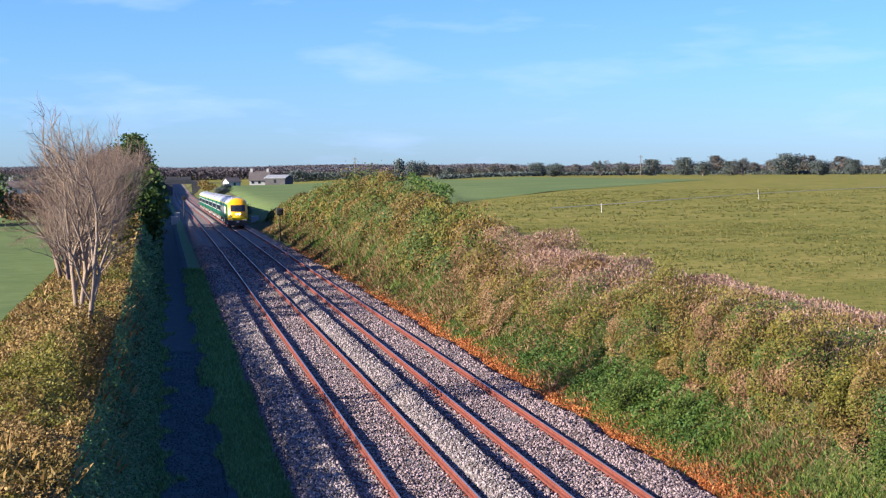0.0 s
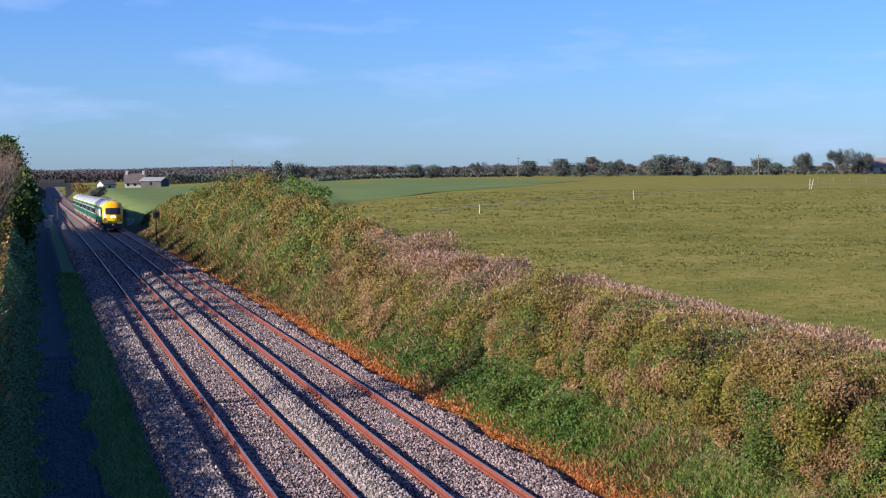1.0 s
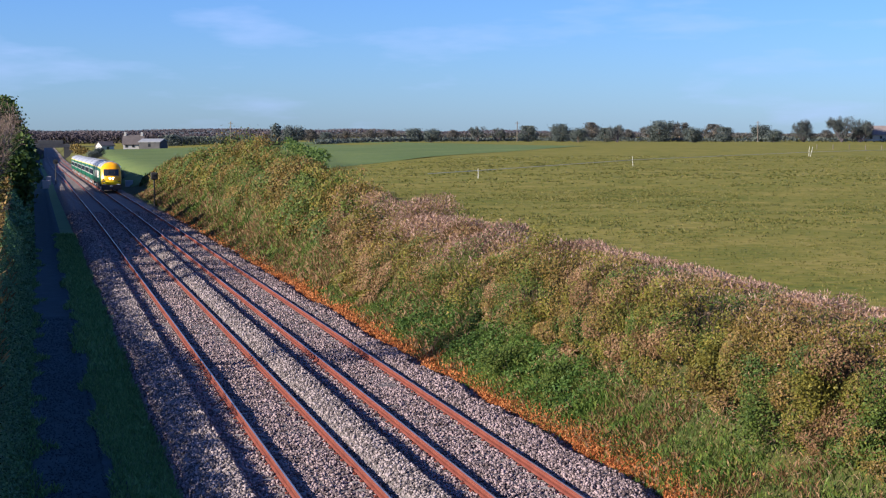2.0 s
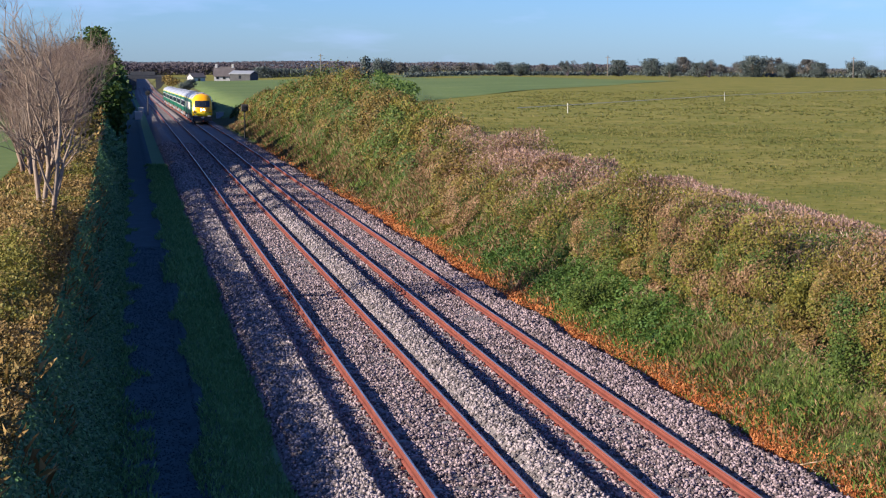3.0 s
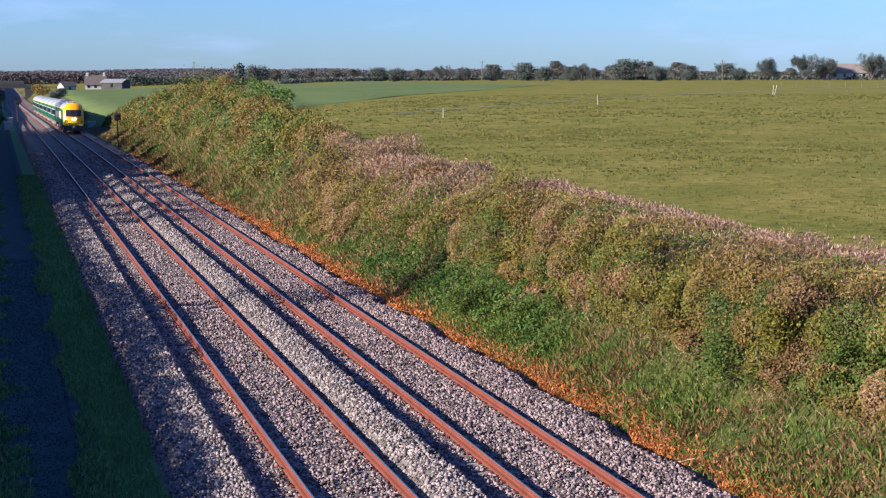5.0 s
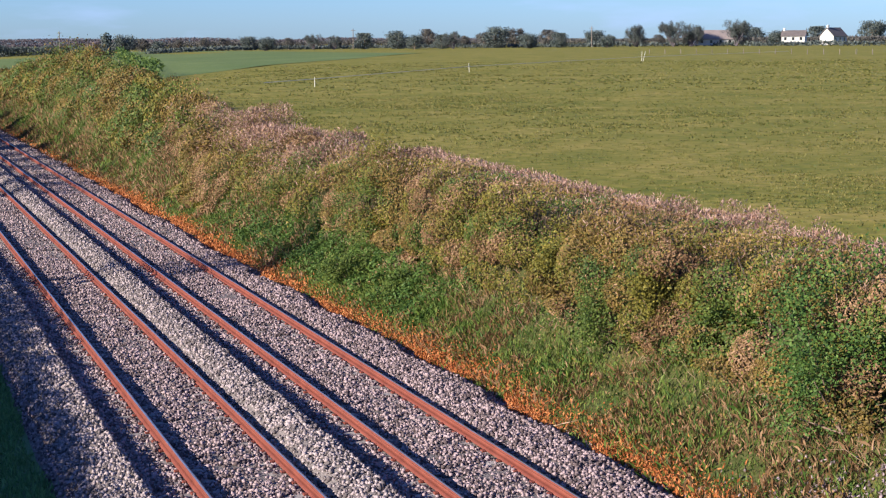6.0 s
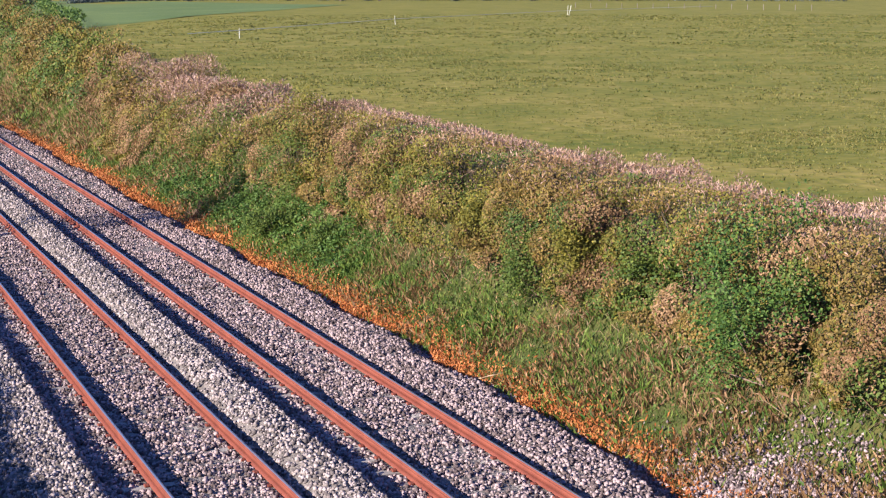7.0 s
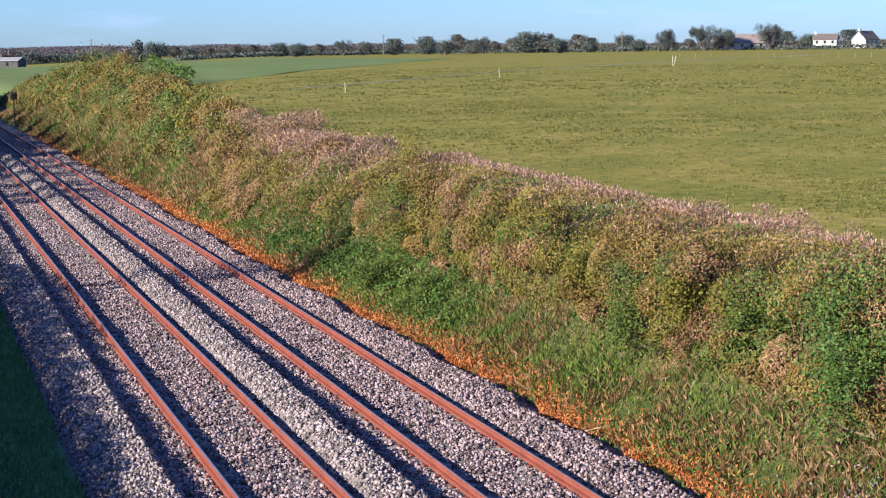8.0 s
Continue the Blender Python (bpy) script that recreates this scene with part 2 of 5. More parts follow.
def tubes(segments, sides=5):
    """Tapered tubes from (p0, p1, r0, r1) rows: verts, quads."""
    P0 = np.array([s[0] for s in segments], float)
    P1 = np.array([s[1] for s in segments], float)
    R0 = np.array([s[2] for s in segments], float)
    R1 = np.array([s[3] for s in segments], float)
    d = P1 - P0
    d /= np.maximum(np.linalg.norm(d, axis=1, keepdims=True), 1e-9)
    ref = np.where(np.abs(d[:, 2:3]) > 0.9, np.array([[1.0, 0, 0]]), np.array([[0, 0, 1.0]]))
    u = np.cross(d, ref)
    u /= np.linalg.norm(u, axis=1, keepdims=True)
    w = np.cross(d, u)
    a = np.arange(sides) * 2 * np.pi / sides
    ring = u[:, None, :] * np.cos(a)[None, :, None] + w[:, None, :] * np.sin(a)[None, :, None]
    V = np.concatenate([P0[:, None] + ring * R0[:, None, None], P1[:, None] + ring * R1[:, None, None]], 1).reshape(-1, 3)
    base = np.arange(len(segments))[:, None] * 2 * sides
    i = np.arange(sides)
    j = (i + 1) % sides
    F = np.stack([base + i, base + j, base + sides + j, base + sides + i], -1).reshape(-1, 4)
    return V, F


def leaves(pos, size, rng, upright=0.0, aspect=0.6, normal=None):
    """A bent quad leaf at each place: verts, quads."""
    n = len(pos)
    size = np.broadcast_to(np.asarray(size, float), (n,))[:, None]
    a = rng.normal(size=(n, 3))
    a[:, 2] = a[:, 2] * (1 - upright) + upright * np.abs(rng.normal(size=n)) * 2.5
    if normal is None:
        b = rng.normal(size=(n, 3))
    else:
        face = np.asarray(normal, float) + rng.normal(0, 0.55, (n, 3))
        face /= np.linalg.norm(face, axis=1, keepdims=True)
        a -= face * (a * face).sum(1, keepdims=True)
        b = np.cross(face, a)
    a /= np.linalg.norm(a, axis=1, keepdims=True)
    b -= a * (a * b).sum(1, keepdims=True)
    b /= np.linalg.norm(b, axis=1, keepdims=True)
    A, B = a * size, b * size * aspect * 0.5
    mid = pos + A * 0.5
    V = np.stack([pos, mid + B, pos + A, mid - B], 1).reshape(-1, 3)
    F = np.arange(n * 4).reshape(n, 4)
    return V, F


def blades(pos, height, rng, lean=0.35, width=0.012):
    """Grass blades: one thin triangle-like quad each."""
    n = len(pos)
    height = np.broadcast_to(np.asarray(height, float), (n,))[:, None]
    d = np.concatenate([rng.normal(0, lean, (n, 2)), np.ones((n, 1))], 1)
    d /= np.linalg.norm(d, axis=1, keepdims=True)
    a = rng.uniform(0, 2 * np.pi, n)
    side = np.stack([np.cos(a), np.sin(a), np.zeros(n)], 1) * width
    bend_ = rng.normal(0, 0.12, (n, 3)) * height
    bend_[:, 2] = -np.abs(bend_[:, 2])
    V = np.stack([pos - side, pos + side, pos + d * height * 0.6 + side * 0.7, pos + d * height + bend_], 1).reshape(-1, 3)
    return V, np.arange(n * 4).reshape(n, 4)


def join(*vf):
    V, F, o = [], [], 0
    for v, f in vf:
        V.append(v)
        F.append(f + o)
        o += len(v)
    return np.concatenate(V), np.concatenate(F)


# ---------------------------------------------------------------- the lie of the land
RAIL = (4.80, 6.47, 8.44, 10.11)      # rail centres, metres from the camera's line


def bend(y):
    """The line swings gently to the left in the distance."""
    y = np.asarray(y, float)
    t, u = np.clip(y / 230.0, 0, 1), np.clip((y - 260.0) / 240.0, 0, 1)
    return -0.85 * t * t * (3 - 2 * t) - 1.5 * u * u * (3 - 2 * u)


def dip(y):
    """The line falls away gently towards the bridge."""
    y = np.asarray(y, float)
    t, u = np.clip((y - 120.0) / 270.0, 0, 1), np.clip((y - 370.0) / 310.0, 0, 1)
    return -1.8 * t * t * (3 - 2 * t) - 1.48 * u * u * (3 - 2 * u)


def lerp(x, xs, ys):
    return np.interp(x, xs, ys)


def vnoise(x, y, cell, seed=0):
    """Smooth value noise on a grid of cells, 0 to 1."""
    x, y = np.asarray(x, float) / cell, np.asarray(y, float) / cell
    i, j = np.floor(x).astype(np.int64), np.floor(y).astype(np.int64)
    fx, fy = x - i, y - j
    fx, fy = fx * fx * (3 - 2 * fx), fy * fy * (3 - 2 * fy)

    def h(a, b):
        k = (a * 374761393 + b * 668265263 + seed * 974634777) & 0xFFFFFFFF
        k = ((k ^ (k >> 13)) * 1274126177) & 0xFFFFFFFF
        return ((k ^ (k >> 16)) & 0xFFFF) / 65535.0
    return (h(i, j) * (1 - fx) + h(i + 1, j) * fx) * (1 - fy) + (h(i, j + 1) * (1 - fx) + h(i + 1, j + 1) * fx) * fy


def clumps(u, v, cell, seed=0):
    """Nearest of jittered points on a grid: distance, offset to it and a number of its own, 0 to 1."""
    u, v = np.asarray(u, float) / cell, np.asarray(v, float) / cell
    i, j = np.floor(u).astype(np.int64), np.floor(v).astype(np.int64)

    def h(a, b, k):
        q = (a * 374761393 + b * 668265263 + (seed * 7 + k) * 974634777) & 0xFFFFFFFF
        q = ((q ^ (q >> 13)) * 1274126177) & 0xFFFFFFFF
        return ((q ^ (q >> 16)) & 0xFFFF) / 65535.0
    best = np.full(u.shape, 9.0)
    du, dv, own = np.zeros(u.shape), np.zeros(u.shape), np.zeros(u.shape)
    for a in (-1, 0, 1):
        for b in (-1, 0, 1):
            x, y = u - (i + a + h(i + a, j + b, 1)), v - (j + b + h(i + a, j + b, 2))
            d = np.hypot(x, y)
            m = d < best
            best[m], du[m], dv[m], own[m] = d[m], x[m], y[m], h(i + a, j + b, 3)[m]
    return best, du, dv, own


def crest(y):
    """Height of the right-hand bank's crest along the line."""
    return lerp(y, (0, 25, 60, 75, 90, 110, 130, 165, 200, 230, 420), (2.4, 2.4, 2.3, 2.6, 3.2, 4.3, 4.9, 3.7, 2.3, 0.9, 1.0))


def field_right(x, y):
    low = np.clip((np.asarray(y) - 150) / 90, 0, 1) * np.clip((70 - np.asarray(x)) / 35, 0, 1)
    rise = np.clip((np.hypot(x, y) - 180) / 400, 0, 1) * np.clip((np.asarray(x) - 60) / 60, 0, 1)
    return 2.35 - 1.2 * low + 1.3 * rise + 0.12 * np.sin(np.asarray(x) * 0.05) * np.sin(np.asarray(y) * 0.037)


def ground_z(off, y):
    """Height of the ground at an offset from the bent line."""
    off = np.asarray(off, float)
    y = np.asarray(y, float)
    k = crest(y)
    zl = lerp(y, (0, 50, 90, 200, 400), (1.5, 1.5, 1.5, 1.4, 1.2))

    fall = dip(y)
    ridge = np.clip(1 - np.abs(off + 2.7) / 1.5, 0, 1) * (0.28 + 0.28 * (vnoise(off, y, 1.6, 18) - 0.5))
    zl = zl + ridge * np.clip((70 - y) / 20, 0, 1)
    low = -0.55 + fall
    z_left = np.where(off < -1.7, zl, np.where(off < -0.5, zl + (low - zl) * (off + 1.7) / 1.2, low))
    z_left = z_left + np.where((off > 1.2) & (off < 2.72), 0.10, 0.0)
    fr = field_right(off, y)
    z_bank = lerp(off, (11.6, 12.2, 13.6, 15.2, 16.6), (0, 0.02, 0.24, 0.72, 1.0))
    z_bank = -0.42 + fall + (k + 0.42 - fall) * z_bank
    t = np.clip((off - 16.6) / 3.2, 0, 1)
    z_right = np.where(off < 16.6, z_bank, k + (fr - k) * t)
    return np.where(off < 2.75, z_left, np.where(off < 11.6, -0.45 + fall, z_right))


def bed_z(off):
    """Surface of the ballast across the line; the heaps stand beside the sleepers."""
    return lerp(off, (2.65, 2.95, 3.25, 3.88, 4.08, 4.35, 6.7, 6.85, 7.15, 7.5, 7.72, 8.0, 10.35, 10.7, 11.2, 11.75),
                (-0.46, -0.18, 0.0, 0.04, -0.17, -0.20, -0.20, -0.05, 0.07, 0.06, -0.18, -0.20, -0.20, -0.10, -0.12, -0.48))


def edge(y):
    """Uneven foot of the ballast along the right-hand verge."""
    y = np.asarray(y, float)
    return 11.75 + 0.32 * np.clip((50 - y) / 14, 0, 1) + 0.34 * (vnoise(y * 0, y, 1.3, 55) - 0.5) + 0.22 * (vnoise(y * 0, y, 0.5, 56) - 0.5)


def bed(off, y):
    off = np.asarray(off, float)
    return bed_z(off - (edge(y) - 11.75) * np.clip((off - 10.6) / 0.6, 0, 1)) + dip(y)


def strip(name, offs, ys, zfun, materials, pick):
    """A sheet that follows the line: rows of offsets by stations."""
    O, Y = np.meshgrid(np.array(offs, float), np.array(ys, float))
    V = np.stack([O + bend(Y), Y, zfun(O, Y)], -1).reshape(-1, 3)
    n, m = len(offs), len(ys)
    i = (np.arange(m - 1)[:, None] * n + np.arange(n - 1)).ravel()
    F = np.stack([i, i + 1, i + n + 1, i + n], 1)
    mid = (np.array(offs)[:-1] + np.array(offs)[1:]) / 2
    idx = np.tile([pick(o) for o in mid], m - 1)
    return soup(name, V, F, materials, idx, smooth=True)


# ---------------------------------------------------------------- ground and line
def build_ground():
    offs = [-4000, -1500, -600, -250, -120, -60, -30, -15, -9, -6, -4.5, -3, -2.2, -1.7, -1.4, -1.0, -0.6, -0.35, 0.4, 1.1, 1.3, 1.7, 2.3, 2.7, 2.8, 3, 5, 7, 9, 11.3, 11.6]
    offs += [11.9, 12.2, 12.6, 13, 13.6, 14.2, 15.2, 15.9, 16.6, 17.4, 18.4, 19.8, 22, 26, 32, 40, 50, 62, 76, 95, 120, 160, 220, 300, 420, 600, 1000, 2000, 4000]
    ys = list(np.arange(-60, 200, 2.0)) + list(np.arange(200, 420, 6.0)) + list(np.arange(420, 1000, 40.0)) + [1000, 1300, 1700, 2300, 3200, 4500]

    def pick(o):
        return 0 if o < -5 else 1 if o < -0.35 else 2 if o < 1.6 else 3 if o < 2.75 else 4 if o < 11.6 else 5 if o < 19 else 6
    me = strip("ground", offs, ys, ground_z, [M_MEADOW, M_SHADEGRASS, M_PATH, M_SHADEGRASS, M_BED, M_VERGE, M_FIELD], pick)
    tagged(new("ground", me), "rolling pasture with a shallow railway cutting through it", "ground", kind="structure")

    # the greener field behind the pasture
    xs = np.linspace(0, 1, 40)
    near = np.stack([42 + (150 - 42) * xs, 242 + (425 - 242) * xs], 1)
    far = np.stack([100 + (150 - 100) * xs, 640 + (440 - 640) * xs], 1)
    rows = np.linspace(0, 1, 30)[:, None, None]
    G = near[None] * (1 - rows) + far[None] * rows
    V = np.concatenate([G, (field_right(G[..., 0], G[..., 1]) + 0.07)[..., None]], -1).reshape(-1, 3)
    i = (np.arange(29)[:, None] * 40 + np.arange(39)).ravel()
    F = np.stack([i, i + 1, i + 41, i + 40], 1)
    tagged(new("meadow", soup("meadow", V, F, [M_MEADOW], smooth=True)), "deep green meadow behind the grazed pasture", "field", kind="structure")
    # the lower meadow between the mound and the farm
    O, Y = np.meshgrid(np.linspace(0, 1, 14), np.linspace(185, 545, 50))
    X = (lerp(Y, (185, 230), (20.5, 13.2)) + bend(Y)) * (1 - O) + Y * math.tan(radians(9.3)) * O
    V = np.stack([X, Y, ground_z(X - bend(Y), Y) + 0.06 + 0.3 * np.clip(O * 8, 0, 1)], -1).reshape(-1, 3)
    i = (np.arange(49)[:, None] * 14 + np.arange(13)).ravel()
    F = np.stack([i, i + 1, i + 15, i + 14], 1)
    tagged(new("meadow", soup("meadow", V, F, [M_MEADOW], smooth=True)), "smooth green meadow between the line and the farm", "field", kind="structure")


def build_ballast(rng):
    offs = sorted(set([2.65, 2.8, 2.95, 3.1, 3.25, 3.45, 3.75, 3.85, 3.95, 4.1, 4.3, 4.8, 5.6, 6.5, 6.7, 6.85, 7.0, 7.15, 7.35, 7.5, 7.6, 7.72, 7.85, 8.0, 9.2, 10.2, 10.35, 10.7, 11.0, 11.2, 11.45, 11.75, 12.0, 12.3]))
    ys = np.concatenate([np.arange(-20, 14, 1.0), np.arange(14, 70, 0.25), np.arange(70, 200, 1.0), np.arange(200, 761, 4.0)])

    def z(o, y):
        return bed(o, y) + (vnoise(o, y, 0.6, 3) - 0.5) * 0.06
    tagged(new("ballast_bed", strip("ballast_bed", offs, ys, z, [M_BED], lambda o: 0)), "grey crushed-stone ballast bed under two tracks", "ballast", kind="structure")
    # loose stones, thick near by and thinner farther off
    V, F, o, idx = [], [], 0, []
    base = np.array([(1, 0, 0), (-1, 0, 0), (0, 1, 0), (0, -1, 0), (0, 0, 1), (0, 0, -1)], float)
    tri = np.array([(0, 2, 4), (2, 1, 4), (1, 3, 4), (3, 0, 4), (2, 0, 5), (1, 2, 5), (3, 1, 5), (0, 3, 5)])
    for y0, y1, dens, r in ((17, 36, 340, 0.043), (36, 55, 230, 0.044), (55, 90, 80, 0.05), (90, 150, 24, 0.06)):
        n = int((y1 - y0) * 9.5 * dens)
        off, y = rng.uniform(2.7, 12.25, n), rng.uniform(y0, y1, n)
        ok = off < edge(y) + rng.exponential(0.08, n)
        # the tops of the sleepers stand half clear between the stones
        on = np.abs((y - 16.0 + 0.36) % 0.72 - 0.36) < 0.12
        ok &= ~(on & (((off > 4.4) & (off < 6.9)) | ((off > 8.0) & (off < 10.5))) & (rng.uniform(0, 1, n) < 0.62))
        for k in RAIL:
            ok &= np.abs(off - k) > 0.09
        off, y = off[ok], y[ok]
        n = len(off)
        # a few spill on to the verge edge
        c = np.stack([off + bend(y), y, np.maximum(z(off, y), ground_z(off, y)) + rng.uniform(-0.005, 0.03, n)], 1)
        s = r * rng.uniform(0.5, 1.4, (n, 1, 1)) * rng.uniform(0.5, 1.25, (n, 6, 1))
        q = rng.normal(size=(n, 4))
        q /= np.linalg.norm(q, axis=1, keepdims=True)
        w, a, b, d = q.T
        R = np.stack([1 - 2 * (b * b + d * d), 2 * (a * b - d * w), 2 * (a * d + b * w), 2 * (a * b + d * w), 1 - 2 * (a * a + d * d), 2 * (b * d - a * w),
                      2 * (a * d - b * w), 2 * (b * d + a * w), 1 - 2 * (a * a + b * b)], 1).reshape(n, 3, 3)
        vv = np.einsum("nij,nkj->nki", R, base[None] * s) + c[:, None]
        V.append(vv.reshape(-1, 3))
        F.append((tri[None] + np.arange(n)[:, None, None] * 6).reshape(-1, 3) + o)
        o += n * 6
        idx.append(np.repeat((((off > 2.9) & (off < 4.05)) | ((off > 6.7) & (off < 7.75))).astype(int), 8))
    tagged(new("ballast_stones", soup("ballast_stones", np.concatenate(V), np.concatenate(F), [M_STONE, M_STONE_PALE], np.concatenate(idx))), "loose angular grey and pinkish ballast stones", "ballast", kind="stuff")


def rail_mesh(name, prof, m):
    """One strip of the rail's section swept along the line."""
    ys = np.concatenate([np.arange(-20, 120, 5.0), np.arange(120, 761, 10.0)])
    n = len(prof)
    V = np.array([(x + float(bend(y)), y, z + float(dip(y))) for y in ys for x, z in prof])
    F = [(k * n + i, k * n + (i + 1) % n, k * n + n + (i + 1) % n, k * n + n + i) for k in range(len(ys) - 1) for i in range(n)]
    return soup(name, V, F, [m])


def build_rails():
    head = rail_mesh("head", [(0.036, -0.035), (0.036, -0.007), (0.026, 0.0), (-0.026, 0.0), (-0.036, -0.007), (-0.036, -0.035)], M_RUST)
    worn = rail_mesh("running_surface", [(0.021, -0.001), (0.021, 0.002), (-0.021, 0.002), (-0.021, -0.001)], M_HEAD)
    web = rail_mesh("web", [(0.010, -0.135), (0.010, -0.035), (-0.010, -0.035), (-0.010, -0.135)], M_RUST)
    foot = rail_mesh("foot", [(-0.07, -0.165), (0.07, -0.165), (0.07, -0.152), (0.010, -0.135), (-0.010, -0.135), (-0.07, -0.152)], M_RUST)
    for k in RAIL:
        ob = tagged(new("rail"), "rusty steel running rail with a worn grey head", "rail", "running rails")
        ob.location.x = k
        for me in (head, web, foot):
            mesh_part(me.name, me, ob)
        mesh_part("running_surface", worn, ob, "worn grey running surface")


def build_sleepers(parent_group, centre, z):
    bm = bmesh.new()
    prof = [(-1.3, -0.2), (1.3, -0.2), (1.3, 0.0), (0.55, 0.0), (0.4, -0.035), (-0.4, -0.035), (-0.55, 0.0), (-1.3, 0.0)]
    vs = [[bm.verts.new((x, sgn * (0.125 if zz < -0.1 else 0.10), zz)) for x, zz in prof] for sgn in (-1, 1)]
    bm.faces.new(vs[0])
    bm.faces.new(vs[1][::-1])
    for i in range(len(prof)):
        j = (i + 1) % len(prof)
        bm.faces.new((vs[0][j], vs[0][i], vs[1][i], vs[1][j]))
    me = bpy.data.meshes.new("sleeper")
    bm.to_mesh(me)
    bm.free()
    me.materials.append(M_SLEEPER)
    cb = box_bm(-0.035, 0.035, -0.05, 0.05, 0.0, 0.04, bevel=0.008)
    cm = bpy.data.meshes.new("rail_clip")
    cb.to_mesh(cm)
    cb.free()
    cm.materials.append(M_RUST)
    y = 16.0
    while y < 112:
        ob = tagged(new("sleeper", me), "weathered concrete sleeper half buried in ballast", "sleeper", parent_group)
        ob.location = (centre + float(bend(y)), y, z + float(dip(y)))
        for rx in (-0.945, -0.725, 0.725, 0.945) if y < 55 else ():
            cl = new("rail_clip", cm)
            cl.parent = ob
            cl.location.x = rx
        y += 0.72


rng = np.random.default_rng(7)
build_ground()
build_ballast(rng)
build_rails()
build_sleepers("sleepers of the near track", (RAIL[0] + RAIL[1]) / 2, -0.185)
build_sleepers("sleepers of the far track", (RAIL[2] + RAIL[3]) / 2, -0.185)


# ---------------------------------------------------------------- vegetation
def top_right(y):
    """Top of the growth on the right-hand crest."""
    return lerp(y, (0, 33, 39, 46, 47.5, 50.5, 53.4, 57.5, 61, 65, 68, 72.5, 79, 85, 91, 95, 101, 113, 118, 129, 138, 144, 159, 180, 199, 212, 228, 300),
                (3.3, 3.3, 3.42, 3.46, 3.62, 3.25, 3.42, 3.28, 3.42, 3.58, 3.88, 3.96, 4.26, 4.5, 4.8, 5.2, 5.6, 5.9, 6.35, 6.65, 6.4, 5.85, 5.35, 4.35, 3.5, 2.4, 1.2, 1.4))


def canopy_right(off, y):
    """Height of the growth above the ground on the right bank: a clipped hedge near by, a rough slope past it."""
    off, y = np.asarray(off, float), np.asarray(y, float)
    full = np.maximum(top_right(y) - crest(y), 0.4)
    shape = lerp(off, (11.8, 12.8, 13.6, 14.4, 16.0, 17.0, 18.2, 19.0), (0.05, 0.12, 0.22, 0.55, 0.9, 1.0, 0.8, 0.05))
    lump = 0.6 + 0.9 * vnoise(off, y, 0.9, 5) * vnoise(off, y, 2.6, 8) * 1.4
    rough = full * shape * lump
    face = 14.75 + 1.2 * (vnoise(off * 0, y, 2.3, 12) - 0.5) + 0.7 * (vnoise(off * 0, y, 0.8, 13) - 0.5)
    wall_ = np.clip((off - face + 0.35) / 0.7, 0, 1) * np.clip((17.9 - off) / 0.5, 0, 1)
    cut = np.maximum(top_right(y) - ground_z(off, y), 0.1) * (0.94 + 0.10 * vnoise(off, y, 0.5, 14)) * wall_
    low = 0.08 + 1.0 * vnoise(off, y, 0.9, 5) ** 2 * np.clip((off - 12.8) / 1.5, 0, 1)
    near = np.clip((54 - y) / 5, 0, 1)
    return rough * (1 - near) + np.maximum(cut, low) * near


def scatter_right(n, o0, o1, y0, y1, rng):
    off, y = rng.uniform(o0, o1, n), rng.uniform(y0, y1, n)
    hgt = canopy_right(off, y)
    z = ground_z(off, y) + hgt * rng.uniform(0, 1, n) ** 0.45
    return off, y, z


def place(off, y, z):
    return np.stack([off + bend(y), y, z], 1)


def stuff(name, label, category, V, F, material):
    return tagged(new(name, soup(name, V, F, [material])), label, category, kind="stuff")


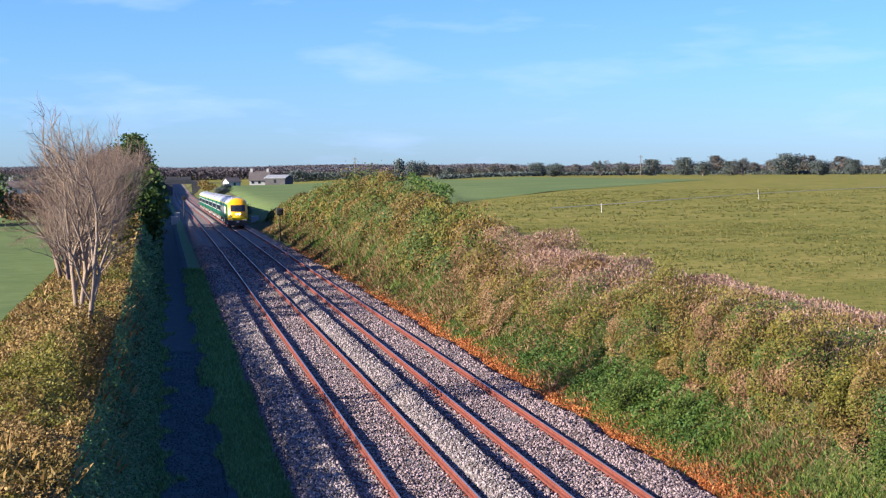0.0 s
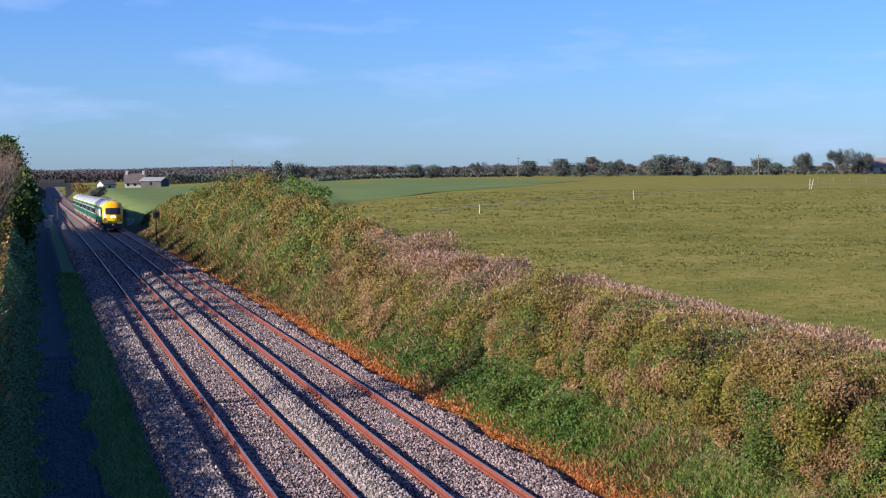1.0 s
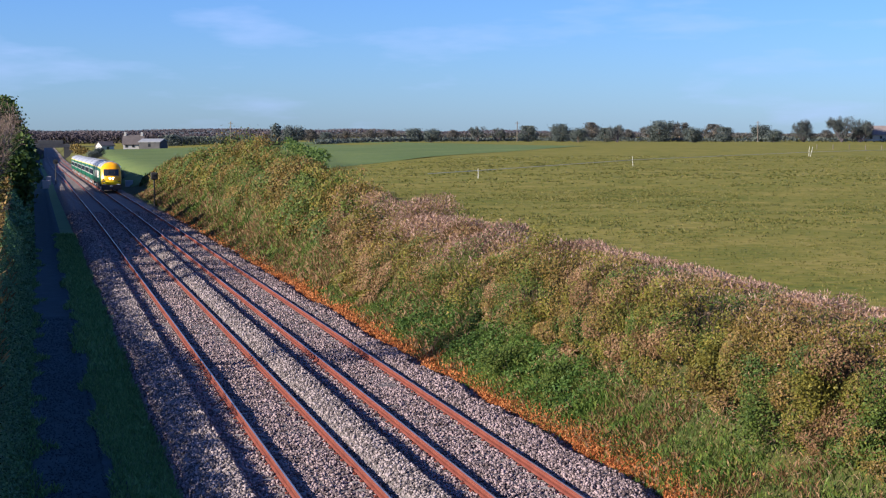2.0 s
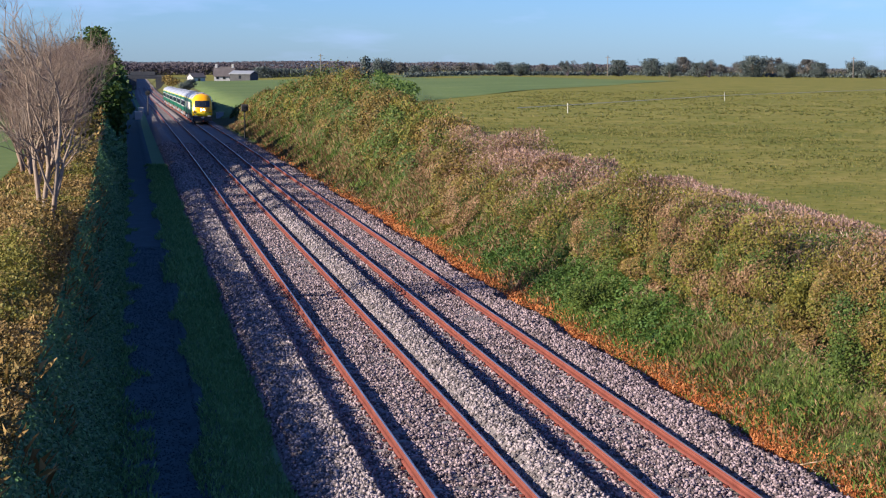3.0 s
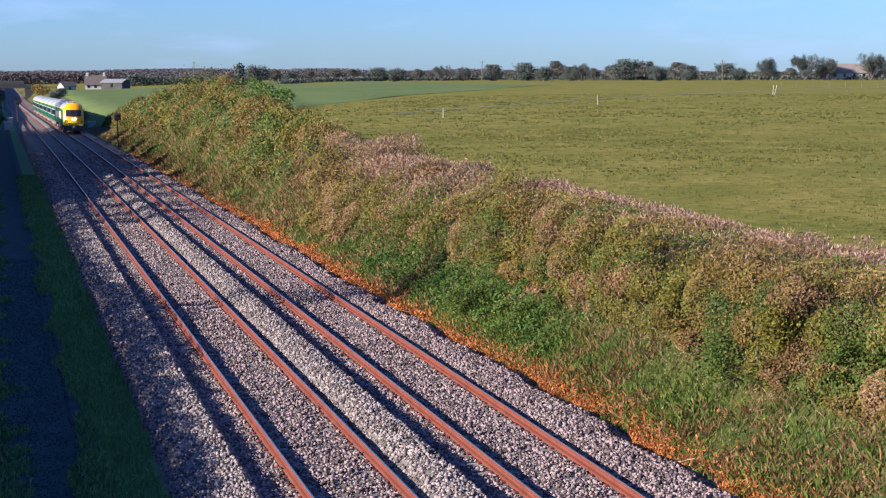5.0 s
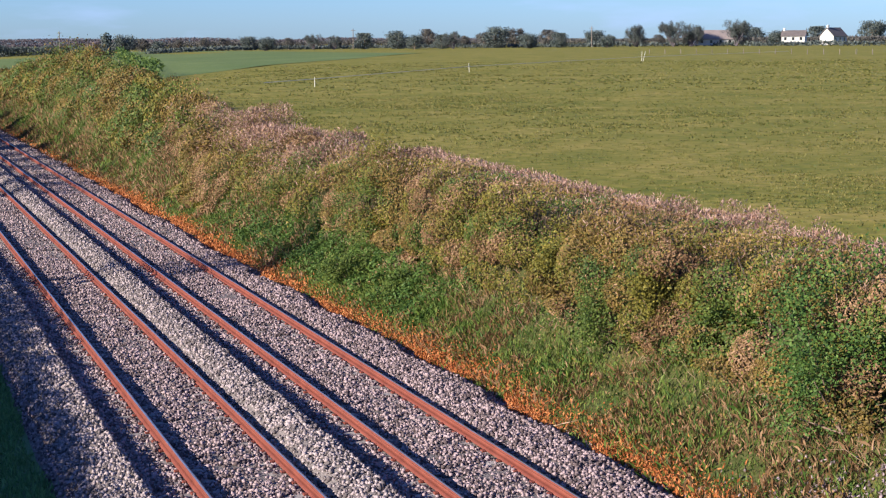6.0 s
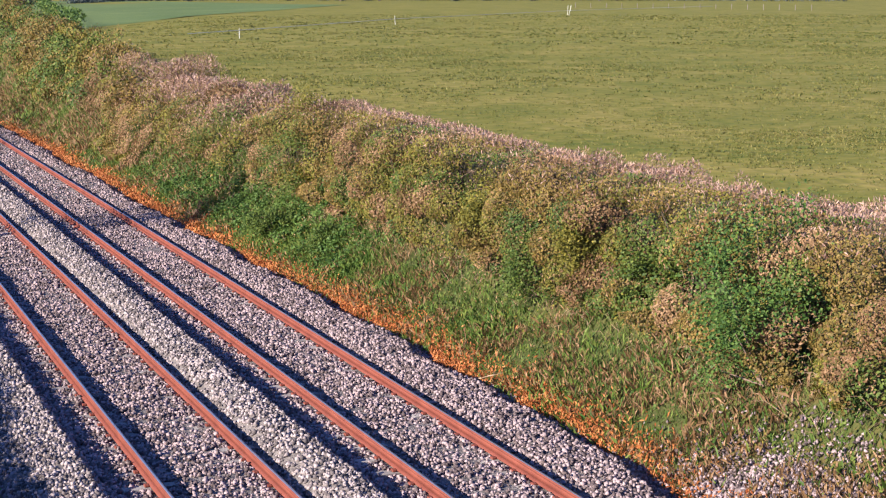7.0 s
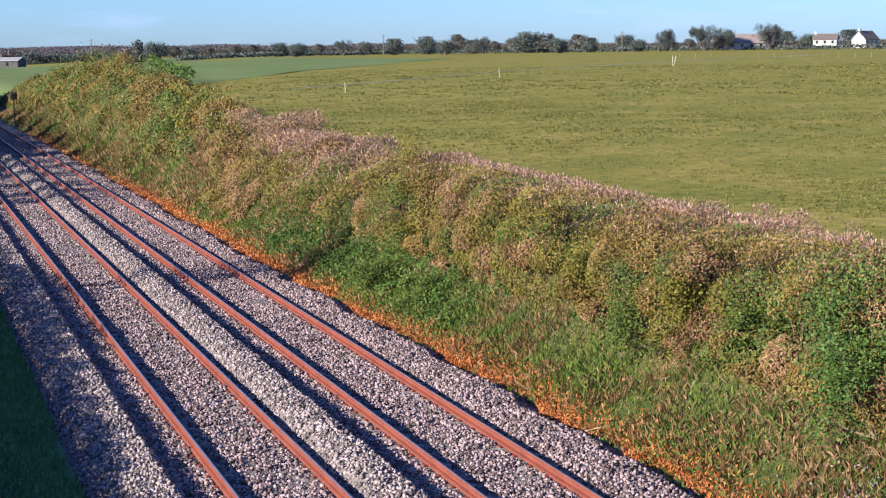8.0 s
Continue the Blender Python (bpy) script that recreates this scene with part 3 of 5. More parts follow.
def build_right_bank(rng):
    zones = ((13, 34, 4.0, 0.052), (34, 50, 2.9, 0.060), (50, 80, 1.7, 0.078), (80, 130, 0.7, 0.125), (130, 228, 0.3, 0.19))
    # leaf colours drift along the bank in patches
    names = ("olive", "green", "tan", "dark", "yellow", "pink")
    sets = {k: [] for k in names}
    for y0, y1, dens, size in zones:
        n = int((y1 - y0) * 5.4 * 560 * dens)
        off, y, z = scatter_right(n, 13.0, 18.4, y0, y1, rng)
        if y1 <= 50:
            # leaves crowd the lit face of the clipped hedge
            m = rng.uniform(0, 1, n) < 0.6
            off[m] = 14.25 + np.abs(rng.normal(0, 0.75, m.sum()))
            z = ground_z(off, y) + canopy_right(off, y) * rng.uniform(0, 1, n) ** np.where(off > 16.2, 0.12, 0.5)
        keep = (y < 72) | (off > 14.0 + 1.4 * (vnoise(off * 0, y, 5.0, 38) - 0.3))
        off, y, z = off[keep], y[keep], z[keep]
        n = len(off)
        # single bushes bulge out of the growth, with clefts between them
        cell = 0.95 if y1 <= 50 else 1.5 if y1 <= 80 else 2.1
        d, du, dv, own = clumps(y, z * 1.15 + off * 0.35, cell, 5)
        fine = clumps(y, z + off * 0.5, cell * 0.36, 9)[0]
        round_ = np.sqrt(np.clip(1 - (d / 0.78) ** 2, 0, 1))
        keep = (rng.uniform(0, 1, n) < np.clip((0.70 - d) * 5, 0.03, 1) * np.clip((0.85 - fine) * 3, 0.12, 1)) & ((y > 64) | (off > 14.2) | (rng.uniform(0, 1, n) < 0.10))
        off, y, z, du, dv, own, round_ = (k[keep] for k in (off, y, z, du, dv, own, round_))
        n = len(off)
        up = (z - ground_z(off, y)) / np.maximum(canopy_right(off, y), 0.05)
        below = top_right(y) - z
        a, u = vnoise(off, y + z, 2.4, 21), rng.uniform(0, 1, n)
        slope = np.clip((y - 50) / 6, 0, 1) * np.clip((82 - y) / 12, 0, 1)
        pink = (u < 0.85 * np.clip((0.46 - below) / 0.25, 0, 1) * np.clip((54 - y) / 5, 0, 1) * np.clip((off - 16.2) / 0.7, 0.12, 1)) | (u < 0.6 * slope * np.clip((off - 14.6) / 1.5, 0, 1) * (a > 0.3))
        # one kind of leaf to a bush, with a few strays
        own = np.where(rng.uniform(0, 1, n) < 0.22, rng.uniform(0, 1, n), own)
        own = np.where(y > 80, 0.26 + 0.6 * own, own)
        tan = ~pink & ((own < 0.26) | (u > 0.93))
        rest = ~pink & ~tan
        yellow = rest & (own > 0.80)
        green = rest & (own > np.where(y > 80, 0.58, 0.68)) & ~yellow
        # the lowest third and some whole bushes take the darker green
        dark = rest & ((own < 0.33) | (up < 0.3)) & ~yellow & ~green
        olive = rest & ~yellow & ~green & ~dark
        # shoulders of the bushes stand out towards the line
        push = (round_ - 0.45) * np.clip((z - ground_z(off, y)) / 0.5, 0, 1)
        off = off - push * cell * np.where(y < 52, 1.0, 0.5) * np.clip(below / 0.5, 0.2, 1)
        z = z + push * cell * np.where(y < 52, 0.05, 0.28)
        N = np.stack([-0.85 * round_ - 0.1, du * 1.6, 0.3 + dv * 1.4], 1) * 1.6
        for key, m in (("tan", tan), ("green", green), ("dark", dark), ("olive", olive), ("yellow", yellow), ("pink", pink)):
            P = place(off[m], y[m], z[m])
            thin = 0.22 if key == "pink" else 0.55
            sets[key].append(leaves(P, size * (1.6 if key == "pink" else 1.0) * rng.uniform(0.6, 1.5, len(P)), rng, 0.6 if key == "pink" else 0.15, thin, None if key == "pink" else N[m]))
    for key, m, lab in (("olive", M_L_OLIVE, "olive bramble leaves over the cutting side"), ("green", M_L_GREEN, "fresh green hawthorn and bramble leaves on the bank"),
                        ("tan", M_L_TAN, "withered brown bramble leaves on the bank"), ("dark", M_L_DARK, "darker green leaves low in the thicket and in some bushes"),
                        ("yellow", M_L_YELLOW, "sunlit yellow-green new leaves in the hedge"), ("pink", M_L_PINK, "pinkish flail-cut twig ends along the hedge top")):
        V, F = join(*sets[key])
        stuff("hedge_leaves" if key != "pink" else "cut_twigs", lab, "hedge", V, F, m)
    # woody stems inside the clipped hedge, coloured dark so its clefts read as shade
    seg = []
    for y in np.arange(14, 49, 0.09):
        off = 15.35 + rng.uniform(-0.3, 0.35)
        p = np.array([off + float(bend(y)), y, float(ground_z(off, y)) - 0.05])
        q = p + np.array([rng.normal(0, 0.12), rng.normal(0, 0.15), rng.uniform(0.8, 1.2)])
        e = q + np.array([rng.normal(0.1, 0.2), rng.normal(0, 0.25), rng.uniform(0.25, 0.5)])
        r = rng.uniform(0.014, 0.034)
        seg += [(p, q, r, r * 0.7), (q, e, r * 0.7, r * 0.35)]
    stuff("hedge_stems", "upright hawthorn stems coloured dark as shade in the hedge", "hedge", *tubes(seg, 5), M_CLEFT_SHADE)
    # dry arching stems
    seg = []
    for y0, y1, cnt, r in ((13, 45, 5200, 0.005), (45, 90, 2200, 0.008), (90, 170, 800, 0.016)):
        off, y = rng.uniform(13.8, 18.4, cnt), rng.uniform(y0, y1, cnt)
        h = canopy_right(off, y)
        g = ground_z(off, y)
        for k in range(cnt):
            p = np.array([off[k] + float(bend(y[k])), y[k], g[k] + h[k] * rng.uniform(0.2, 0.8)])
            d = np.array([rng.normal(0, 0.4), rng.normal(0, 0.5), rng.uniform(0.3, 1.0)])
            L = rng.uniform(0.12, 0.34)
            q = p + d * L
            e = q + (d + np.array([rng.normal(0, 0.3), rng.normal(0, 0.4), -0.9])) * L * 0.7
            seg += [(p, q, r, r * 0.8), (q, e, r * 0.8, r * 0.4)]
    V, F = tubes(seg, 3)
    stuff("bramble_stems", "tangled dry bramble stems on the bank", "bramble", V, F, M_STEM)
    # verge grass
    sets = []
    for y0, y1, dens, hh, w in ((12, 45, 900, 0.20, 0.007), (45, 90, 560, 0.15, 0.012), (90, 190, 90, 0.28, 0.024)):
        n = int((y1 - y0) * 3.2 * dens)
        off, y = rng.uniform(12.0, 15.2, n), rng.uniform(y0, y1, n)
        keep = rng.uniform(0, 1, n) < np.clip((off - 11.9) / 0.9, 0, 1) * np.clip((np.where(y < 50, 14.7, 15.4) - off) / 0.9, 0, 1) * (0.35 + 0.65 * vnoise(off, y, 1.5, 44)) * lerp(y, (12, 24, 34, 40), (0.4, 0.5, 0.8, 1.0)) * np.where((y < 20.2) & (off < 13.5), 0.15, 1.0)
        off, y = off[keep], y[keep]
        sets.append(blades(place(off, y, ground_z(off, y)), hh * rng.uniform(0.5, 1.3, len(off)) * (0.6 + 0.8 * vnoise(off, y, 1.1, 9)), rng, 0.45, w))
    n = 60000
    off, y = rng.uniform(12.5, 15.0, n), rng.uniform(36, 62, n)
    d, du, dv, own = clumps(off, y, 0.55, 31)
    keep = (rng.uniform(0, 1, n) < np.clip((0.8 - d) * 3, 0, 1) * np.clip((y - 36) / 5, 0, 1) * np.clip((62 - y) / 7, 0, 1) * np.clip((off - 12.5) / 0.5, 0, 1)) & (own > 0.25)
    off, y, d, du, dv, own = (k[keep] for k in (off, y, d, du, dv, own))
    P = place(off, y, ground_z(off, y) + (0.12 + 0.4 * own) * np.sqrt(np.clip(1 - d * d, 0, 1)) * rng.uniform(0.3, 1, len(off)))
    stuff("verge_weeds", "lush dark green nettles and docks on the verge", "weeds", *leaves(P, 0.085 * rng.uniform(0.6, 1.5, len(P)), rng, 0.2, 0.5, np.stack([du - 0.3, dv, 0.7 + 0 * du], 1)), M_L_WEED)
    V, F = join(*sets)
    stuff("verge_grass", "lush green grass at the foot of the cutting", "grass", V, F, M_BLADE)
    sets = []
    for y0, y1, dens, size in ((12, 45, 800, 0.07), (45, 90, 330, 0.10), (90, 150, 35, 0.15)):
        n = int((y1 - y0) * 1.1 * dens)
        y = rng.uniform(y0, y1, n)
        off = edge(y) - 0.05 + np.abs(rng.normal(0, 0.36, n))
        keep = rng.uniform(0, 1, n) < 0.3 + 0.9 * vnoise(off * 0, y, 2.2, 71)
        off, y = off[keep], y[keep]
        z = ground_z(off, y) + rng.uniform(0, 0.16, len(off))
        sets.append(leaves(place(off, y, z), size * rng.uniform(0.5, 1.4, len(off)), rng, 0.5, 0.35))
    V, F = join(*sets)
    stuff("sprayed_weeds", "orange weed-killed growth along the ballast edge", "weeds", V, F, M_L_ORANGE)
    sets = []
    for y0, y1, dens, hh, w in ((14, 36, 320, 0.22, 0.0045), (36, 50, 170, 0.24, 0.006), (50, 110, 80, 0.34, 0.010), (110, 200, 40, 0.4, 0.02)):
        n = int((y1 - y0) * 4 * dens)
        off, y = rng.uniform(12.2, 16.2, n), rng.uniform(y0, y1, n)
        keep = (vnoise(off, y, 1.0, 93) > np.where(y > 72, 0.3, np.where(y < 36, 0.5, 0.62))) & (off < np.where(y < 50, 14.6, 16.2))
        off, y = off[keep], y[keep]
        sets.append(blades(place(off, y, ground_z(off, y)), hh * rng.uniform(0.5, 1.3, len(off)), rng, 0.5, w))
    V, F = join(*sets)
    stuff("dead_grass", "bleached dead grass tufts on the bank", "grass", V, F, M_L_TAN)


def left_top(off, y):
    lump = 0.30 + 0.33 * vnoise(off, y, 0.6, 15) + 0.19 * vnoise(off, y, 2.8, 16)
    lump = np.maximum(lump, np.where((np.asarray(y) > 112) & (np.asarray(y) < 214), 0.8, 0.0))
    tall = lerp(y, (0, 45, 68, 88, 122, 215), (1.0, 1.05, 1.2, 2.4, 4.6, 5.0))
    tall = 1 + (tall - 1) * np.clip((np.asarray(off) + 4.6) / 1.2, 0, 1)
    # a thicker brake round the foot of the ash
    tall = tall + 1.5 * lerp(y, (30, 40, 47, 54), (0.0, 1.0, 1.0, 0.0)) * np.clip((-1.9 - np.asarray(off)) / 0.5, 0, 1)
    return lerp(off, (-6.2, -5.2, -3.5, -1.6, -0.9, -0.4), (0.1, 0.45, 0.8, 1.0, 0.9, 0.2)) * lump * tall


def build_left_bank(rng):
    sets = {"olive": [], "yellow": [], "dark": [], "tan": []}
    for y0, y1, dens, size in ((14, 45, 3.6, 0.075), (45, 90, 2.0, 0.095), (90, 216, 1.3, 0.25)):
        n = int((y1 - y0) * 5.6 * 260 * dens)
        off, y = rng.uniform(-6.0, -0.35, n), rng.uniform(y0, y1, n)
        h = left_top(off, y)
        z = ground_z(off, y) + h * rng.uniform(0, 1, n) ** 0.45
        a, b, u = vnoise(off, y, 2.2, 61), vnoise(off, y, 1.2, 62), rng.uniform(0, 1, n)
        face = off > -1.65
        dark = face
        yellow = ~dark & (b > 0.62)
        tan = ~dark & ~yellow & ((a > 0.40) | (off < -4.0)) & (u < 0.8)
        olive = ~(dark | yellow | tan)
        for key, m in (("olive", olive), ("yellow", yellow), ("dark", dark), ("tan", tan)):
            P = place(off[m], y[m], z[m])
            sets[key].append(leaves(P, size * rng.uniform(0.6, 1.4, len(P)), rng, 0.2, 0.6, (0.5, -0.2, 0.7) if key == "dark" else (-0.4, -0.1, 0.8)))
    for key, m, lab in (("olive", M_L_OLIVE, "olive scrub leaves on the bank top"), ("yellow", M_L_YELLOW, "sunlit yellow-green scrub on the bank top"),
                        ("dark", M_L_FACE_FILL, "ivy and nettles on the bank face, brightened to lift the shade"), ("tan", M_L_GOLD, "golden russet dead growth on the bank top")):
        V, F = join(*sets[key])
        stuff("scrub_leaves", lab, "scrub", V, F, m)
    sets = []
    for y0, y1, dens, hh, w in ((14, 50, 480, 0.16, 0.008), (50, 120, 170, 0.22, 0.016)):
        n = int((y1 - y0) * 2.5 * dens)
        off, y = rng.uniform(0.7, 3.2, n), rng.uniform(y0, y1, n)
        side = 0.6 * (vnoise(off * 0, y, 2.0, 81) - 0.5)
        keep = (off > 1.2 + side) & (off < 2.7 + side * 0.7)
        off, y = off[keep], y[keep]
        n = len(off)
        sets.append(blades(place(off, y, ground_z(off, y)), hh * rng.uniform(0.5, 1.3, n), rng, 0.45, w))
    # ragged grass along the foot of the bank, creeping on to the path
    n = 26000
    off, y = rng.uniform(-0.8, 0.35, n), rng.uniform(14, 110, n)
    keep = off < -0.45 + 0.75 * vnoise(off * 0, y, 1.7, 84) * vnoise(off * 0, y, 0.6, 85) * 1.6
    off, y = off[keep], y[keep]
    sets.append(blades(place(off, y, ground_z(off, y)), 0.2 * rng.uniform(0.5, 1.3, len(off)), rng, 0.5, 0.011))
    V, F = join(*sets)
    n = 9000
    off, y = rng.uniform(-5.6, -1.1, n), rng.uniform(14, 75, n)
    keep = vnoise(off, y, 1.3, 66) > 0.45
    off, y = off[keep], y[keep]
    stuff("scrub_shoots", "upright sunlit yellow-brown shoots on the bank top", "scrub", *blades(place(off, y, ground_z(off, y) + left_top(off, y) * 0.4), rng.uniform(0.25, 0.6, len(off)), rng, 0.45, 0.008), M_L_GOLD)
    stuff("strip_grass", "green grass strip beside the cinder path, brightened to lift the shade", "grass", V, F, M_BLADE_FILL)


def grow(rng, height, trunk_r, levels=5, spread=0.45, first=0.25, kids=3, up=0.25, forks=1, flare=0.10):
    """Limbs of a bare tree as tube rows, and the ends of its twigs."""
    seg, ends = [], []

    def limb(p, d, length, r, level):
        steps = 4 if level < 2 else 3
        pts = [p]
        for _ in range(steps):
            d = d + rng.normal(0, 0.10 + 0.03 * level, 3) + np.array([0, 0, up * 0.25])
            d = d / np.linalg.norm(d)
            pts.append(pts[-1] + d * length / steps)
        rr = np.linspace(r, r * (0.55 if level < levels else 0.25), steps + 1)
        for k in range(steps):
            seg.append((pts[k], pts[k + 1], rr[k], rr[k + 1]))
        if level >= levels:
            ends.append(pts[-1])
            return
        for k in range(kids + (1 if level == 0 else 0)):
            f = rng.uniform(first if level == 0 else 0.3, 1.0)
            i = min(int(f * steps), steps - 1)
            q = pts[i] + (pts[i + 1] - pts[i]) * (f * steps - i)
            a = rng.normal(0, 1, 3)
            a -= d * (a @ d)
            a /= np.linalg.norm(a)
            nd = d + a * spread * rng.uniform(0.7, 1.6)
            limb(q, nd / np.linalg.norm(nd), length * rng.uniform(0.5, 0.72), r * rng.uniform(0.42, 0.6), level + 1)
        limb(pts[-1], d, length * 0.6, rr[-1], level + 1)
    for _ in range(forks):
        d0 = np.array([rng.normal(0, flare if forks > 1 else 0.03), rng.normal(0, flare if forks > 1 else 0.03), 1.0])
        limb(np.zeros(3), d0, height * 0.45, trunk_r, 0)
    return seg, np.array(ends)


def bare_tree(name, label, rng, height, r, m, levels=4, spread=0.45, forks=1, first=0.3, kids=3, leaf=None, flare=0.10):
    root = tagged(new(name), label, "tree")
    seg, ends = grow(rng, height, r, levels, spread, first, kids, forks=forks, flare=flare)
    zmax = max(s[1][2] for s in seg)
    k = height / zmax
    seg = [(a * k, b * k, c, d) for a, b, c, d in seg]
    low = [s for s in seg if s[2] > r * 0.3]
    thin = [s for s in seg if s[2] <= r * 0.3]
    mesh_part("trunk", soup("trunk", *tubes(low, 7), [m], smooth=True), root)
    if thin:
        mesh_part("crown", soup("crown", *tubes(thin, 3), [m]), root)
    if leaf is not None:
        P = np.repeat(ends * k, 5, 0) + rng.normal(0, 0.25, (len(ends) * 5, 3))
        mesh_part("crown", soup("crown", *leaves(P, 0.16 * rng.uniform(0.6, 1.4, len(P)), rng), [leaf]), root)
    return root


def leaf_tree(name, label, rng, height, width, m, bark, n=2600, size=0.5, trunk=0.25, cone=False):
    """Trunk, limbs and a crown of clumped leaves with gaps."""
    root = tagged(new(name), label, "tree")
    seg = [(np.zeros(3), np.array([0, 0, height * 0.5]), width * 0.05, width * 0.03)]
    clumps = []
    for _ in range(26 if not cone else 44):
        u = rng.uniform(trunk, 1.0)
        rad = width * 0.5 * ((1 - (u - trunk) / (1 - trunk)) * 0.95 + 0.05 if cone else math.sqrt(max(0.05, 1 - ((u - 0.58) / 0.45) ** 2)))
        a = rng.uniform(0, 2 * math.pi)
        q = rad * rng.uniform(0.45, 1.0)
        c = np.array([math.cos(a) * q, math.sin(a) * q, height * u * 0.96])
        clumps.append((c, width * rng.uniform(0.10, 0.19)))
        seg.append((np.array([0, 0, height * max(0.15, u * 0.6)]), c, width * 0.018, width * 0.006))
    mesh_part("trunk", soup("trunk", *tubes(seg, 5), [bark]), root)
    per = n // len(clumps)
    P = np.concatenate([c + rng.normal(0, 1, (per, 3)) * s * np.array([0.75, 0.75, 0.55]) for c, s in clumps])
    P[:, 2] = np.clip(P[:, 2], 0.05, height)
    mesh_part("crown", soup("crown", *leaves(P, size * rng.uniform(0.6, 1.4, len(P)), rng, 0.0, 0.7), [m]), root)
    return root


def put(ob, x, y, z, turn=0.0, scale=1.0):
    ob.matrix_basis = pose(x, y, z, 0, 0, turn) @ Matrix.Scale(scale, 4)
    return ob


def at(az, d):
    return d * math.sin(radians(az)), d * math.cos(radians(az))


build_right_bank(rng)
build_left_bank(rng)

def build_pasture(rng):
    """Tussocks over the grazed field, thinner far off."""
    sets = []
    for d0, d1, n, hh, w in ((26, 70, 30000, 0.07, 0.012), (70, 140, 26000, 0.10, 0.025), (140, 300, 22000, 0.14, 0.06)):
        d = np.sqrt(rng.uniform(d0 ** 2, d1 ** 2, n))
        a = np.radians(rng.uniform(9, 41, n))
        x, y = d * np.sin(a), d * np.cos(a)
        keep = (x - bend(y) > 19.2) & (rng.uniform(0, 1, n) < 0.15 + 1.2 * np.clip(vnoise(x, y, 3.5, 51) * vnoise(x, y, 11, 52) * 2 - 0.35, 0, 1)) & ((x < 40) | (y < 236 + (x - 42) * 1.6))
        x, y = x[keep], y[keep]
        n = len(x)
        x = np.repeat(x, 7) + rng.normal(0, hh * 1.2, n * 7)
        y = np.repeat(y, 7) + rng.normal(0, hh * 0.8, n * 7)
        sets.append(blades(np.stack([x, y, ground_z(x - bend(y), y) - 0.01], 1), hh * rng.uniform(0.5, 1.5, len(x)), rng, 1.0, w * 1.5))
    V, F = join(*sets)
    stuff("pasture_tussocks", "short tussocky grass over the grazed pasture", "grass", V, F, M_BLADE_FIELD)


def bush(label, rng, h, w, m, n, size, off, y):
    """Stems from one root and a crown of leaf clumps."""
    root = tagged(new("hedge_bush"), label, "bush", "bushes in the hedge")
    clumps, seg = [], []
    for _ in range(14):
        a, r, u = rng.uniform(0, 2 * math.pi), w * 0.5 * math.sqrt(rng.uniform(0, 1)), rng.uniform(0.15, 1.0)
        c = np.array([math.cos(a) * r, math.sin(a) * r, h * u * (1 - 0.25 * (2 * r / w) ** 2)])
        clumps.append((c, w * rng.uniform(0.09, 0.16)))
        seg.append((np.array([c[0] * 0.15, c[1] * 0.15, 0.0]), c, 0.018, 0.006))
    mesh_part("stem", soup("stem", *tubes(seg, 4), [M_BARK_DARK]), root)
    per = n // len(clumps)
    P = np.concatenate([c + rng.normal(0, 1, (per, 3)) * q for c, q in clumps])
    P[:, 2] = np.maximum(P[:, 2], 0.02)
    mesh_part("crown", soup("crown", *leaves(P, size * rng.uniform(0.6, 1.4, len(P)), rng, 0.1, 0.75, (-0.5, -0.15, 0.7)), [m]), root)
    put(root, off + float(bend(y)), y, float(ground_z(off, y)))
    return root


build_pasture(rng)
brng = np.random.default_rng(90)
for off, y, h, w, m, lab in (
        (14.3, 20.6, 1.7, 1.9, M_L_WEED, "fresh green bush standing out of the hedge"), (14.9, 21.6, 2.3, 2.0, M_L_WEED, "bright green leafy bush in the hedge"),
        (14.7, 32.3, 1.7, 1.4, M_L_YELLOW, "yellow-green bush in the hedge face"), (14.6, 27.2, 1.6, 1.3, M_L_YELLOW, "yellow-green bush in the hedge face"),
        (14.3, 28.7, 1.3, 1.5, M_L_GREEN, "green bush at the foot of the hedge"), (14.4, 45.4, 2.0, 2.2, M_L_GREEN, "bright green bush at the hedge end"),
        (14.8, 37.8, 1.9, 1.6, M_L_YELLOW, "yellow-green bush in the hedge face"), (15.2, 47.5, 2.4, 2.4, M_L_YELLOW, "olive bush closing the clipped hedge"),
        (16.2, 24.0, 0.95, 2.4, M_L_YELLOW, "sunlit yellow-green growth on the hedge"), (14.6, 25.0, 1.0, 1.2, M_L_GREEN, "green bush at the foot of the hedge"),
        (13.5, 40.3, 0.45, 0.9, M_L_GREEN, "low green weed clump on the verge"), (13.2, 44.0, 0.6, 1.3, M_L_GREEN, "leafy green weeds on the verge"),
        (15.0, 56.0, 1.0, 2.4, M_L_GREEN, "green scrub patch on the slope"), (15.4, 88.0, 1.2, 3.0, M_L_GREEN, "green scrub on the rough slope"),
        (16.4, 91.5, 1.4, 3.0, M_L_GREEN, "green scrub on the rough slope"), (16.0, 103.0, 1.2, 3.4, M_L_OLIVE, "olive scrub on the mound"),
        (16.4, 112.0, 1.6, 3.6, M_L_GREEN, "green scrub on the mound"), (16.6, 124.0, 1.9, 4.2, M_L_OLIVE, "olive scrub crowning the mound"),
        (16.6, 132.0, 1.7, 3.8, M_L_GREEN, "green scrub crowning the mound"), (16.0, 150.0, 1.8, 4.0, M_L_GREEN, "green scrub past the mound"),
        (15.2, 72.0, 1.2, 2.6, M_L_OLIVE, "olive scrub on the rough slope"), (15.5, 79.0, 1.4, 2.6, M_L_GREEN, "green scrub on the rough slope")):
    near = y < 60
    bush(lab, brng, h, w, m, 5200 if near else 1500, 0.056 if near else 0.15, off, y)


